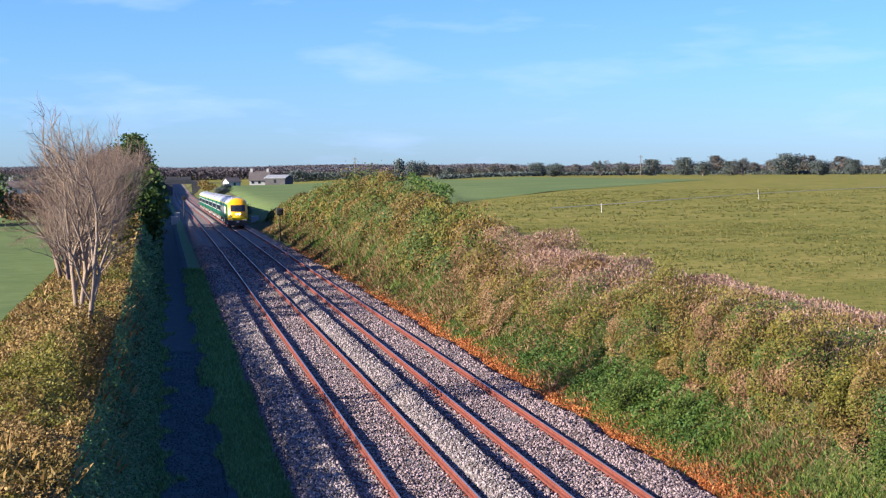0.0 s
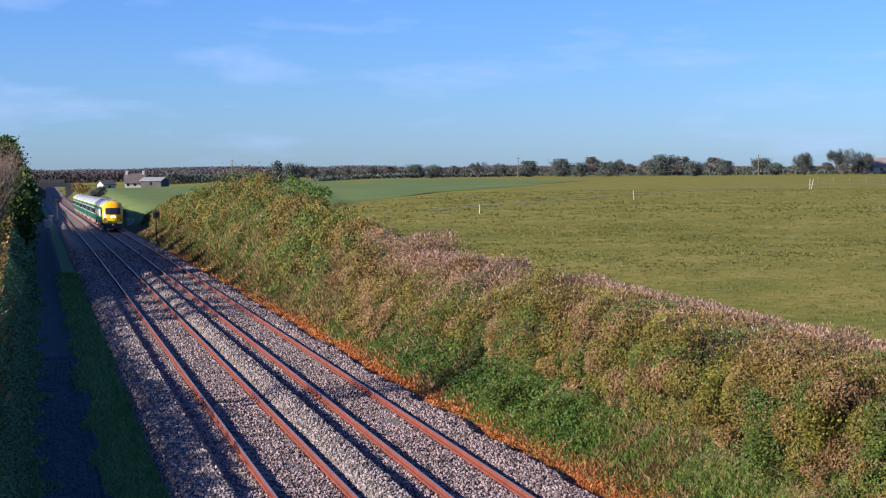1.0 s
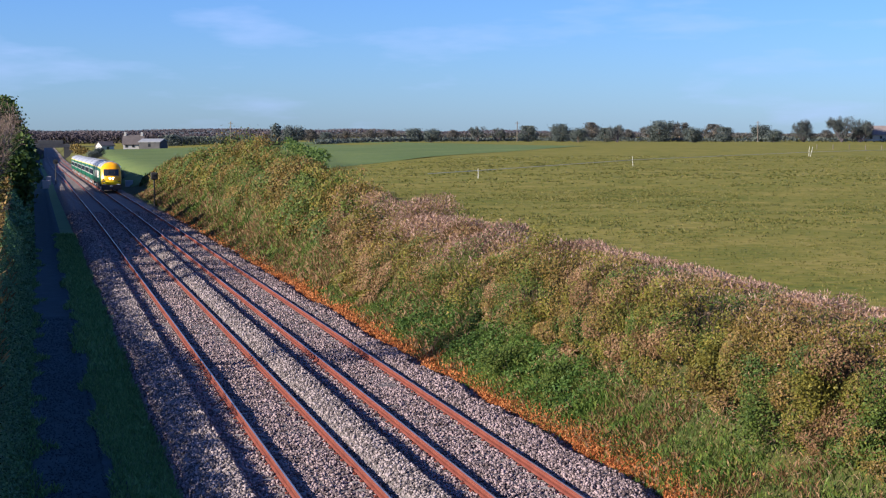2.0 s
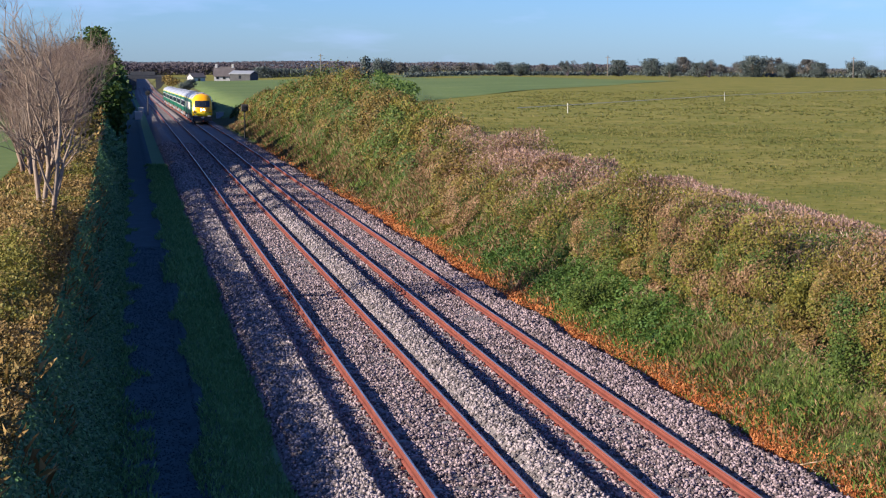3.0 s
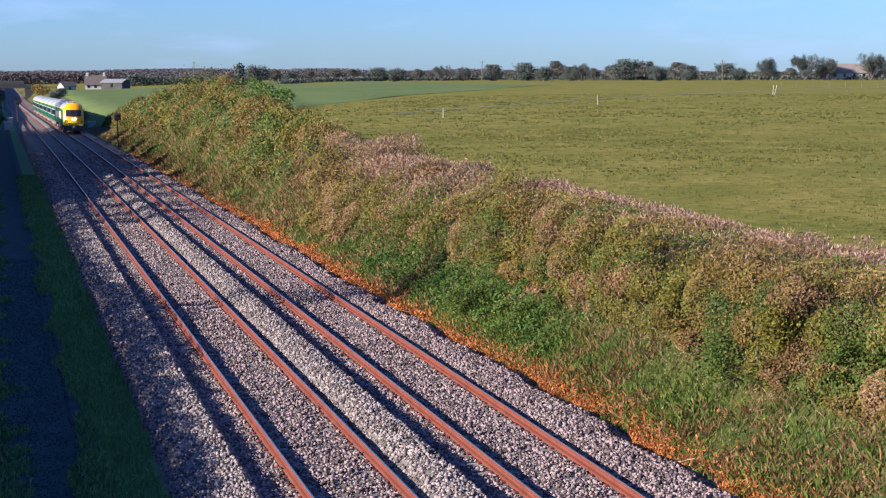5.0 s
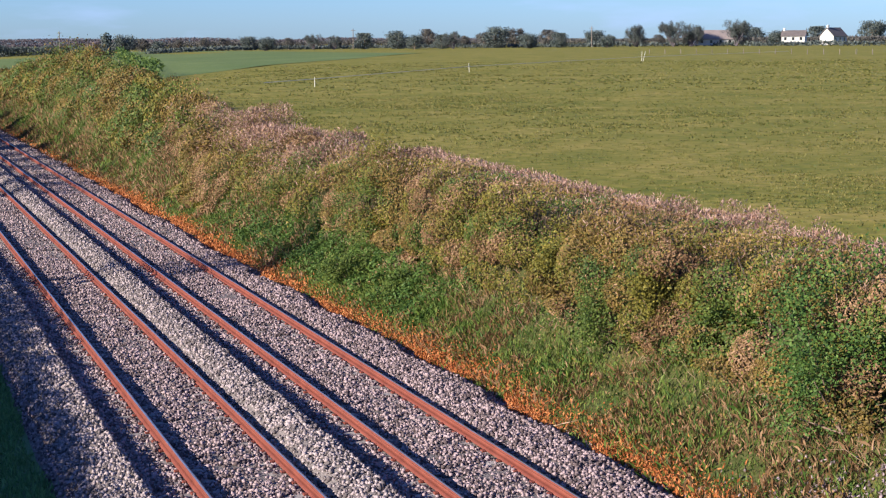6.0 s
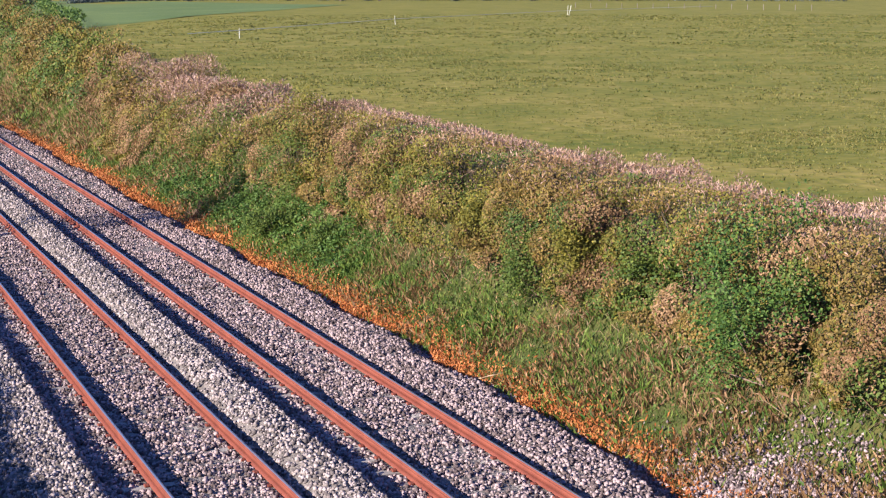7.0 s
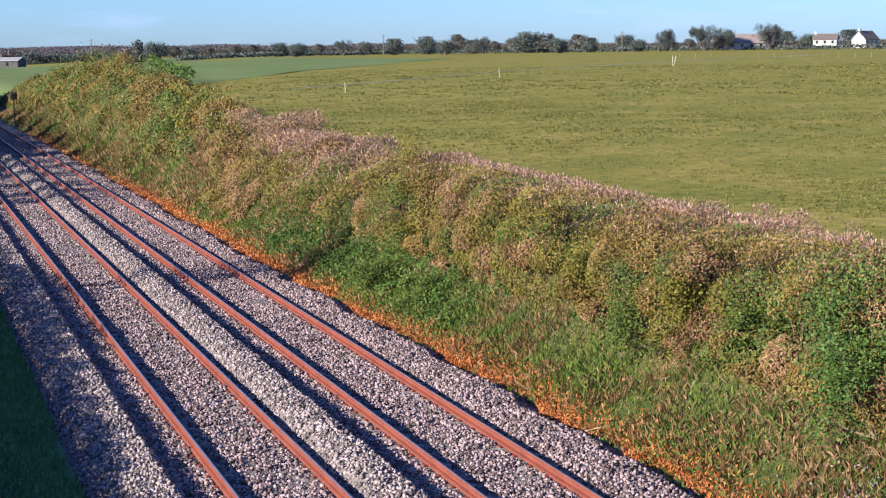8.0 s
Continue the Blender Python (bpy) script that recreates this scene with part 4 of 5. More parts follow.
def fallen_branch(off, y, length, turn, seed):
    r = np.random.default_rng(seed)
    seg, p, d = [], np.zeros(3), np.array([1.0, 0.0, 0.18])
    for k in range(5):
        q = p + d * length / 5
        seg.append((p, q, 0.022 - 0.003 * k, 0.019 - 0.003 * k))
        if k in (1, 3):
            e = q + np.array([0.1, r.choice([-1, 1]) * 0.22, 0.25]) * length * 0.5
            seg.append((q, e, 0.012, 0.006))
        d = d + np.array([0, r.normal(0, 0.25), r.normal(0, 0.12)])
        p = q
    ob = tagged(new("fallen_branch", soup("fallen_branch", *tubes(seg, 6), [M_STEM], smooth=True)), "bleached broken branch lying at the ballast edge", "branch", "fallen branches")
    put(ob, off + float(bend(y)), y, max(float(ground_z(off, y)), float(bed_z(off)) if off < 11.75 else -9) + 0.03, turn)


fallen_branch(11.95, 27.3, 1.1, -70, 1)
fallen_branch(12.1, 25.6, 0.9, -35, 2)
fallen_branch(12.3, 24.1, 0.8, 20, 3)


def build_rubble(rng):
    """Broken stone spilled on the verge."""
    n = 5200
    y = 17.9 + rng.normal(0, 1.25, n)
    off = 12.0 + np.abs(rng.normal(0, 0.85, n)) + 0.7 * (vnoise(y * 0, y, 0.8, 57) - 0.5)
    base = np.array([(1, 0, 0), (-1, 0, 0), (0, 1, 0), (0, -1, 0), (0, 0, 1), (0, 0, -1)], float)
    tri = np.array([(0, 2, 4), (2, 1, 4), (1, 3, 4), (3, 0, 4), (2, 0, 5), (1, 2, 5), (3, 1, 5), (0, 3, 5)])
    c = place(off, y, ground_z(off, y) + rng.uniform(0.0, 0.06, n))
    V = c[:, None] + base[None] * rng.uniform(0.4, 1.4, (n, 6, 1)) * rng.uniform(0.022, 0.046, (n, 1, 1)) + rng.normal(0, 0.008, (n, 6, 3))
    F = (tri[None] + np.arange(n)[:, None, None] * 6).reshape(-1, 3)
    stuff("verge_rubble", "spilled stone rubble among the verge grass", "rubble", V.reshape(-1, 3), F, M_STONE)


build_rubble(rng)


def build_path_stones(rng):
    """Stray ballast and clinker trodden into the path."""
    n = 9000
    off, y = rng.uniform(-0.35, 1.3, n), 17 + 50 * rng.uniform(0, 1, n) ** 1.5
    base = np.array([(1, 0, 0), (-1, 0, 0), (0, 1, 0), (0, -1, 0), (0, 0, 1), (0, 0, -1)], float)
    tri = np.array([(0, 2, 4), (2, 1, 4), (1, 3, 4), (3, 0, 4), (2, 0, 5), (1, 2, 5), (3, 1, 5), (0, 3, 5)])
    c = place(off, y, ground_z(off, y) + 0.004)
    V = c[:, None] + base[None] * rng.uniform(0.5, 1.3, (n, 6, 1)) * rng.uniform(0.012, 0.032, (n, 1, 1))
    F = (tri[None] + np.arange(n)[:, None, None] * 6).reshape(-1, 3)
    # the stones carry the path's painted teal shade as well
    stuff("path_stones", "stray stones trodden into the cinder path, tinted like its shade", "stones", V.reshape(-1, 3), F, M_PATH)


build_path_stones(rng)

# the tall bare ash on the left bank
ash = bare_tree("ash_tree", "tall bare ash tree with pale bark, no leaves", np.random.default_rng(3), 8.0, 0.095, M_BARK, 5, 0.50, forks=3, first=0.38, flare=0.11)
put(ash, -2.7, 47.8, 1.5)

# the row of red-brown leafless trees behind it
kinds = [bare_tree("thorn_tree", "leafless red-brown thorn tree in a lineside row", np.random.default_rng(20 + k), 7.6, 0.12, M_BARK_DARK, 5, 0.5, forks=3, first=0.2) for k in range(3)]
row = np.random.default_rng(5)
for k in range(19):
    y = 76 + k * 5.8 + row.uniform(-1.5, 1.5)
    off = -5.0 + row.uniform(-0.7, 0.7)
    s = lerp(y, (76, 100, 140, 200), (0.8, 1.0, 1.12, 1.2)) * row.uniform(0.9, 1.08)
    m = pose(off + float(bend(y)), y, float(ground_z(off, y)) - 0.05, 0, 0, row.uniform(0, 360)) @ Matrix.Scale(float(s), 4)
    if k < 3:
        kinds[k].matrix_basis = m
        tagged(kinds[k], group="lineside thorn trees")
    else:
        ob = copy_thing(kinds[k % 3], pose(0, 0, 0))
        ob.matrix_basis = m

# ---------------------------------------------------------------- the train
PROF = ((1.30, 0.98), (1.36, 1.12), (1.37, 1.70), (1.365, 2.66), (1.33, 3.04), (1.30, 3.16), (1.17, 3.42), (0.88, 3.64), (0.45, 3.78), (0.0, 3.82))
BANDS = (0, 0, 1, 0, 2, 3, 3, 3, 3)      # green, pale grey, yellow line, silver roof


def shell(y0, y1):
    """A coach body between two ends: closed tube of the cross-section."""
    pts = [(x, z) for x, z in PROF] + [(-x, z) for x, z in PROF[-2::-1]]
    band = list(BANDS) + list(BANDS)[::-1]
    ys = np.linspace(y0, y1, 8)
    n = len(pts)
    V = [(x, y, z) for y in ys for x, z in pts]
    F, idx = [], []
    for k in range(len(ys) - 1):
        for i in range(n - 1):
            F.append((k * n + i, k * n + i + 1, k * n + n + i + 1, k * n + n + i))
            idx.append(band[i])
        F.append((k * n + n - 1, k * n, k * n + n, k * n + 2 * n - 1))
        idx.append(4)
    me = soup("body", V, F, [M_T_GREEN, M_T_GREY, M_T_LIME, M_T_SILVER, M_T_DARK], idx)
    bm = bmesh.new()
    bm.from_mesh(me)
    bm.verts.ensure_lookup_table()
    bm.faces.new([bm.verts[i] for i in range(n)]).material_index = 4
    bm.faces.new([bm.verts[(len(ys) - 1) * n + i] for i in range(n)][::-1]).material_index = 4
    bm.normal_update()
    bm.to_mesh(me)
    bm.free()
    return me


def shared(name, bm, m):
    me = bpy.data.meshes.new(name)
    bm.to_mesh(me)
    bm.free()
    me.materials.append(m)
    return me


def wheel_bm():
    bm = bmesh.new()
    bmesh.ops.create_cone(bm, cap_ends=True, segments=20, radius1=0.43, radius2=0.43, depth=0.13, matrix=pose(0, 0, 0, 0, 90, 0))
    bmesh.ops.create_cone(bm, cap_ends=True, segments=10, radius1=0.12, radius2=0.1, depth=0.2, matrix=pose(0, 0, 0, 0, 90, 0))
    return bm


ME_WHEEL = shared("wheel", wheel_bm(), M_T_DARK)
ME_FRAME = None


def bogie(parent, y):
    global ME_FRAME
    if ME_FRAME is None:
        bm = bmesh.new()
        for s in (-1, 1):
            box(bm, s * 1.08 - 0.07, s * 1.08 + 0.07, -1.75, 1.75, 0.42, 0.62, bevel=0.03)
            for k in (-1.25, 1.25):
                box(bm, s * 1.1 - 0.1, s * 1.1 + 0.1, k - 0.2, k + 0.2, 0.3, 0.62, bevel=0.03)
        box(bm, -1.05, 1.05, -0.25, 0.25, 0.5, 0.8, bevel=0.03)
        ME_FRAME = shared("bogie", bm, M_T_BOGIE)
    ob = mesh_part("bogie", ME_FRAME, parent)
    ob.location.y = y
    for yy in (-1.25, 1.25):
        for x in (-0.835, 0.835):
            w = mesh_part("wheel", ME_WHEEL, ob)
            w.location = (x, yy, 0.43)
    return ob


ME_WIN = shared("window", box_bm(-0.02, 0.02, -0.62, 0.62, -0.36, 0.36, bevel=0.015), M_PANE)
ME_DOOR = shared("door", box_bm(-0.02, 0.02, -0.42, 0.42, -0.95, 0.95, bevel=0.015), M_T_GREEN)
ME_VENT = shared("roof_vent", box_bm(-0.55, 0.55, -1.0, 1.0, -0.05, 0.05, bevel=0.04), M_T_SILVER)
ME_CASE = shared("equipment_case", box_bm(-1.2, 1.2, -2.2, 2.2, 0.34, 0.96, bevel=0.06), M_T_SKIRT)
ME_GANG = shared("gangway", box_bm(-0.75, 0.75, -0.42, 0.42, 1.0, 3.35, bevel=0.1), M_T_DARK)


def fit_side(parent, me, name, y, z, label=""):
    for s in (-1, 1):
        o = mesh_part(name, me, parent, label)
        o.location = (s * 1.372, y, z)


def coach():
    root = tagged(new("railway_coach"), "green and pale grey passenger coach with a yellow roof line", "train car", "coaches of the train")
    mesh_part("body", shell(0.35, 22.85), root)
    for k in range(10):
        fit_side(root, ME_WIN, "window", 3.4 + k * 1.82, 2.18)
    for y in (1.35, 21.85):
        fit_side(root, ME_DOOR, "door", y, 2.05)
    for y in (3.6, 19.6):
        bogie(root, y)
    for y in (8.6, 14.2):
        o = mesh_part("equipment_case", ME_CASE, root)
        o.location.y = y
    for y in (5, 11.6, 18.2):
        o = mesh_part("roof_vent", ME_VENT, root)
        o.location = (0, y, 3.84)
    o = mesh_part("gangway", ME_GANG, root)
    o.location.y = 23.1
    return root


def half_w(z):
    return float(np.interp(z, [p[1] for p in PROF], [p[0] for p in PROF]))


def nose_y(z):
    return float(np.interp(z, (0.9, 1.3, 1.7, 2.1, 2.6, 3.1, 3.5, 3.82), (0.10, 0.0, 0.05, 0.18, 0.42, 0.70, 1.02, 1.75)))


def nose_point(u, z, lift=0.0):
    w = half_w(z) * 0.86
    return Vector((u * w, nose_y(z) + 0.42 * abs(u) ** 2.6 - lift, z))


def nose_patch(name, u0, u1, z0, z1, m, parent, lift, label="", nu=8, nz=5):
    bm = bmesh.new()
    g = [[bm.verts.new(nose_point(u0 + (u1 - u0) * i / nu, z0 + (z1 - z0) * j / nz, lift)) for i in range(nu + 1)] for j in range(nz + 1)]
    for j in range(nz):
        for i in range(nu):
            bm.faces.new((g[j][i], g[j][i + 1], g[j + 1][i + 1], g[j + 1][i]))
    r = bmesh.ops.extrude_face_region(bm, geom=bm.faces[:])
    for v in r["geom"]:
        if isinstance(v, bmesh.types.BMVert):
            v.co.y += lift + 0.03
    bmesh.ops.recalc_face_normals(bm, faces=bm.faces[:])
    return part(name, bm, m, parent, label)


def driving_van():
    root = tagged(new("driving_van"), "leading vehicle with a yellow rounded cab front and lit headlamps", "train car")
    mesh_part("body", shell(3.4, 22.85), root)
    # cab: front face and sides swept back to the full section
    zs = np.concatenate([np.linspace(0.98, 3.5, 15), [3.64, 3.76, 3.82]])
    bm = bmesh.new()
    us = np.linspace(-1, 1, 13)
    g = [[bm.verts.new(nose_point(u, z)) for u in us] for z in zs]
    for j in range(len(zs) - 1):
        for i in range(12):
            bm.faces.new((g[j][i], g[j][i + 1], g[j + 1][i + 1], g[j + 1][i])).smooth = True
    bmesh.ops.remove_doubles(bm, verts=bm.verts[:], dist=0.0005)
    part("cab_front", bm, M_T_YELLOW, root, "bright yellow cab front")
    V, F, idx = [], [], []
    ts = (0.0, 0.25, 0.6, 1.0)
    n, o = len(ts), 0
    for s in (-1, 1):
        for z in zs:
            e = nose_point(s, z)
            w = half_w(z)
            for t in ts:
                x = e.x + (s * w - e.x) * (1 - (1 - t) ** 2)
                V.append((x, e.y + (3.42 - e.y) * t, z))
        for j in range(len(zs) - 1):
            zm = (zs[j] + zs[j + 1]) / 2
            for i in range(n - 1):
                a = o + j * n + i
                F.append((a, a + 1, a + n + 1, a + n))
                idx.append(2 if i == 0 and zm < 3.3 else 0 if zm < 2.98 else 2 if zm < 3.16 else 3)
        o = len(V)
    mesh_part("cab_side", soup("cab_side", V, F, [M_T_GREEN, M_T_GREY, M_T_LIME, M_T_SILVER], idx, smooth=True), root, "green cab sides edged in lime yellow")
    nose_patch("windscreen", -0.80, 0.80, 2.10, 2.92, M_PANE, root, 0.025, "dark one-piece windscreen")
    nose_patch("lower_panel", -0.93, 0.93, 1.02, 1.52, M_T_LIME, root, 0.02, "lime yellow lower front")
    for s in (-1, 1):
        bm = bmesh.new()
        bmesh.ops.create_cone(bm, cap_ends=True, segments=16, radius1=0.12, radius2=0.12, depth=0.06, matrix=pose(s * 0.17, nose_y(1.78) - 0.02, 1.78, 70, 0, 0))
        part("headlamp", bm, M_LAMP, root, "lit round headlamp")
        nose_patch("marker_lamp", s * 0.82 - 0.13, s * 0.82 + 0.13, 1.32, 1.46, M_T_DARK, root, 0.04, nu=4, nz=2)
        part("wiper", box_bm(s * 0.4 - 0.02, s * 0.4 + 0.02, nose_y(2.5) - 0.08, nose_y(2.5) - 0.05, 2.2, 2.7), M_T_DARK, root)
        part("side_window", box_bm(s * 1.33 - 0.03, s * 1.33 + 0.03, 2.0, 2.7, 2.15, 2.75, bevel=0.02), M_PANE, root)
        part("buffer", box_bm(s * 0.86 - 0.22, s * 0.86 + 0.22, -0.12, 0.4, 0.92, 1.06, bevel=0.04), M_T_BOGIE, root)
    part("bumper", box_bm(-1.22, 1.22, 0.12, 0.7, 0.36, 0.98, bevel=0.06), M_T_DARK, root, "black buffer beam and plough")
    part("coupler", box_bm(-0.14, 0.14, -0.18, 0.3, 0.68, 0.9, bevel=0.03), M_T_BOGIE, root)
    for y in (7.2, 8.3, 10.6, 11.7):
        fit_side(root, shared("grille", box_bm(-0.02, 0.02, -0.4, 0.4, -0.45, 0.45, bevel=0.02), M_WHITEPOST), "grille", y, 2.2)
    fit_side(root, ME_DOOR, "door", 4.4, 2.05)
    fit_side(root, ME_DOOR, "door", 21.6, 2.05)
    for y in (4.6, 19.6):
        bogie(root, y)
    for y in (9.4, 14.6):
        o = mesh_part("equipment_case", ME_CASE, root)
        o.location.y = y
    for y in (6.2, 9.0):
        o = mesh_part("roof_vent", ME_VENT, root)
        o.location = (0, y, 3.84)
    o = mesh_part("gangway", ME_GANG, root)
    o.location.y = 23.1
    return root


def on_track(ob, y, centre=(RAIL[2] + RAIL[3]) / 2):
    a, b = float(bend(y)), float(bend(y + 23))
    c, d = float(dip(y)), float(dip(y + 23))
    ob.matrix_basis = pose(centre + a, y, c, math.degrees(math.atan2(d - c, 23)), 0, math.degrees(math.atan2(a - b, 23)))
    return ob


TRAIN_Y = 203.0
on_track(driving_van(), TRAIN_Y)
first = on_track(coach(), TRAIN_Y + 23.2)
for k in range(2, 7):
    on_track(copy_thing(first, pose(0, 0, 0)), TRAIN_Y + 23.2 * k)


# ---------------------------------------------------------------- bridge and signals
def build_bridge():
    y, cx, low = 680.0, 5.0, -3.7
    root = tagged(new("road_bridge"), "low concrete road bridge over both tracks with a solid parapet", "bridge")
    root.location = (cx, y, 0)
    part("deck", box_bm(-8.2, 9.0, 0, 8, 0.97, 1.7, bevel=0.05), M_CONCRETE, root)
    for yy in (0, 7.6):
        part("parapet", box_bm(-8.2, 9.0, yy - 0.05, yy + 0.4, 1.7, 2.45, bevel=0.04), M_CONCRETE, root)
        part("coping", box_bm(-6.5, 3.8, yy - 0.1, yy + 0.46, 2.45, 4.0, bevel=0.06), M_CONCRETE, root)
    for s, x0, x1 in ((-1, -8.1, -4.0), (1, 4.1, 8.9)):
        part("abutment", box_bm(x0, x1, 0.1, 7.9, low, 0.97), M_CONCRETE, root)
        bm = bmesh.new()
        e = x0 if s < 0 else x1
        a = [bm.verts.new(v) for v in ((e, 0.1, low), (e + s * 5, -10, low), (e + s * 5, -10, 0.2), (e, 0.1, 1.7))]
        bm.faces.new(a)
        r = bmesh.ops.extrude_face_region(bm, geom=bm.faces[:])
        for v in r["geom"]:
            if isinstance(v, bmesh.types.BMVert):
                v.co += Vector((s * 0.5, 0.3, 0))
        bmesh.ops.recalc_face_normals(bm, faces=bm.faces[:])
        part("wing_wall", bm, M_CONCRETE, root)
    # road ramps on either side
    for s in (-1, 1):
        V = []
        for x, top in ((8.8, 1.7), (16, 1.5), (26, 1.2), (44, 0.9)):
            V += [(cx + s * x, y - 8 - top, 0.0), (cx + s * x, y + 0.2, top), (cx + s * x, y + 7.8, top), (cx + s * x, y + 14 + top, 0.0)]
        F = [(4 * i + j, 4 * i + j + 1, 4 * i + j + 5, 4 * i + j + 4) for i in range(3) for j in range(3)]
        tagged(new("road_ramp", soup("road_ramp", V, F, [M_VERGE])), "grassy earth ramp carrying the lane to the bridge", "embankment", kind="structure")


def signal(name, label, height, green=False):
    root = tagged(new(name), label, "signal")
    bm = bmesh.new()
    bmesh.ops.create_cone(bm, cap_ends=True, segments=12, radius1=0.085, radius2=0.07, depth=height, matrix=pose(0, 0, height / 2))
    part("post", bm, M_STEEL, root)
    part("base", box_bm(-0.3, 0.3, -0.3, 0.3, -0.2, 0.15, bevel=0.03), M_CONCRETE, root)
    bm = bmesh.new()
    if green:
        bmesh.ops.create_cone(bm, cap_ends=True, segments=20, radius1=0.42, radius2=0.42, depth=0.08, matrix=pose(0, -0.1, height - 0.2, 90, 0, 0))
    else:
        box(bm, -0.36, 0.36, -0.22, 0.12, height - 0.62, height + 0.1, bevel=0.08)
    part("head", bm, M_STEEL, root)
    bm = bmesh.new()
    bmesh.ops.create_cone(bm, cap_ends=True, segments=16, radius1=0.12, radius2=0.12, depth=0.1, matrix=pose(0, -0.22, height - 0.25, 90, 0, 0))
    part("lens", bm, M_PANE, root)
    part("hood", box_bm(-0.16, 0.16, -0.42, -0.2, height - 0.12, height - 0.08), M_STEEL, root)
    return root


def cabinet(x, y, z, w, h):
    root = tagged(new("trackside_cabinet"), "pale grey trackside equipment cabinet", "cabinet", "trackside cabinets")
    part("body", box_bm(-w / 2, w / 2, -0.3, 0.3, 0, h, bevel=0.03), M_T_GREY, root)
    part("door", box_bm(-w / 2 + 0.05, w / 2 - 0.05, -0.325, -0.3, 0.1, h - 0.1), M_T_SILVER, root)
    part("roof", box_bm(-w / 2 - 0.06, w / 2 + 0.06, -0.36, 0.36, h, h + 0.06, bevel=0.015), M_T_GREY, root)
    put(root, x, y, z)


build_bridge()
put(signal("colour_light_signal", "black colour-light signal on a steel post beside the bank", 3.5), 11.65 + float(bend(162)), 162.0, -0.4 + float(dip(162)))
put(signal("disc_signal", "small round-headed signal beside the near track", 4.0, True), 3.0 + float(bend(262)), 262.0, -0.4 + float(dip(262)))
cabinet(1.4 + float(bend(245)), 245, float(dip(245)) - 0.5, 1.0, 1.2)
cabinet(1.9 + float(bend(268)), 268, float(dip(268)) - 0.5, 0.8, 1.4)
cabinet(13.2 + float(bend(236)), 236, float(ground_z(13.2, 236)) - 0.05, 1.1, 0.9)


# ---------------------------------------------------------------- fences and posts
def wood_post(name, parent, h, r, lean, m):
    bm = bmesh.new()
    bmesh.ops.create_cone(bm, cap_ends=True, segments=8, radius1=r * 1.05, radius2=r * 0.9, depth=h, matrix=pose(0, 0, 0, lean[0], lean[1], 0) @ pose(0, 0, h / 2 - 0.15))
    return part(name, bm, m, parent)


def build_crest_fence(rng):
    root = tagged(new("post_and_wire_fence"), "weathered timber post and wire fence along the crest", "fence")
    tops = []
    for k, y in enumerate(np.arange(50.5, 66, 2.6)):
        off = 16.6 + rng.uniform(-0.12, 0.12)
        p = wood_post("post", root, 1.15 + rng.uniform(-0.1, 0.15), 0.06, (rng.uniform(-4, 4), rng.uniform(-4, 4)), M_WOODPOST)
        z = float(ground_z(off, y))
        p.location = (off + float(bend(y)), y, z)
        tops.append(np.array([off + float(bend(y)), y, z]))
    for hgt in (0.45, 0.8, 1.1):
        seg = [(a + [0, 0, hgt], b + [0, 0, hgt], 0.004, 0.004) for a, b in zip(tops[:-1], tops[1:])]
        mesh_part("wire", soup("wire", *tubes(seg, 3), [M_STEEL]), root)


def field_post(x, y, h, lean):
    ob = wood_post("fence_stake", None, h, 0.045, lean, M_WHITEPOST)
    tagged(ob, "thin white electric-fence stake in the pasture", "fence post", "stakes in the pasture")
    ob.location = (x, y, float(field_right(x, y)))


build_crest_fence(rng)
field_post(44.8, 161.6, 1.2, (0, 0))
field_post(82.2, 213.5, 1.5, (0, -3))
field_post(133.4, 259.3, 2.0, (0, 3))
field_post(133.7, 259.3, 2.0, (0, 14))


def build_tape():
    """Electric-fence tape from stake to stake across the pasture."""
    pts = [(36.0, 148.0), (44.8, 161.6), (82.2, 213.5), (133.4, 259.3), (190.0, 300.0)]
    rows = [np.array([x, y, float(field_right(x, y)) + 0.85]) for x, y in pts]
    seg = [(a, b, 0.03, 0.03) for a, b in zip(rows[:-1], rows[1:])]
    tagged(new("fence_tape", soup("fence_tape", *tubes(seg, 4), [M_WHITEPOST])), "thin white electric-fence tape across the pasture", "fence")


def far_fence():
    root = tagged(new("post_and_wire_fence"), "distant row of short fence posts across the pasture", "fence")
    for k in range(16):
        x, y = at(27.5 + k * 0.55, 395 - k * 3)
        p = wood_post("post", root, 1.3, 0.09, (0, 0), M_WOODPOST)
        p.location = (x, y, float(field_right(x, y)))


build_tape()
far_fence()


# ---------------------------------------------------------------- far trees, hedges, woods
def hedge_line(name, label, pts, h, w, n, size, m, rng, zfun):
    pts = np.array(pts, float)
    L = np.concatenate([[0], np.cumsum(np.linalg.norm(np.diff(pts, axis=0), axis=1))])
    u = rng.uniform(0, L[-1], n)
    x, y = np.interp(u, L, pts[:, 0]), np.interp(u, L, pts[:, 1])
    hh = h * (0.6 + 0.45 * vnoise(u, u * 0, w * 2.2, 4) + 0.3 * vnoise(u, u * 0, w * 0.8, 6))
    P = np.stack([x + rng.normal(0, w * 0.35, n), y + rng.normal(0, w * 0.35, n), zfun(x, y) + hh * rng.uniform(0, 1, n) ** 0.6], 1)
    V, F = leaves(P, size * rng.uniform(0.6, 1.5, n), rng, 0.1, 0.8)
    return tagged(new(name, soup(name, V, F, [m])), label, "hedge", kind="stuff")


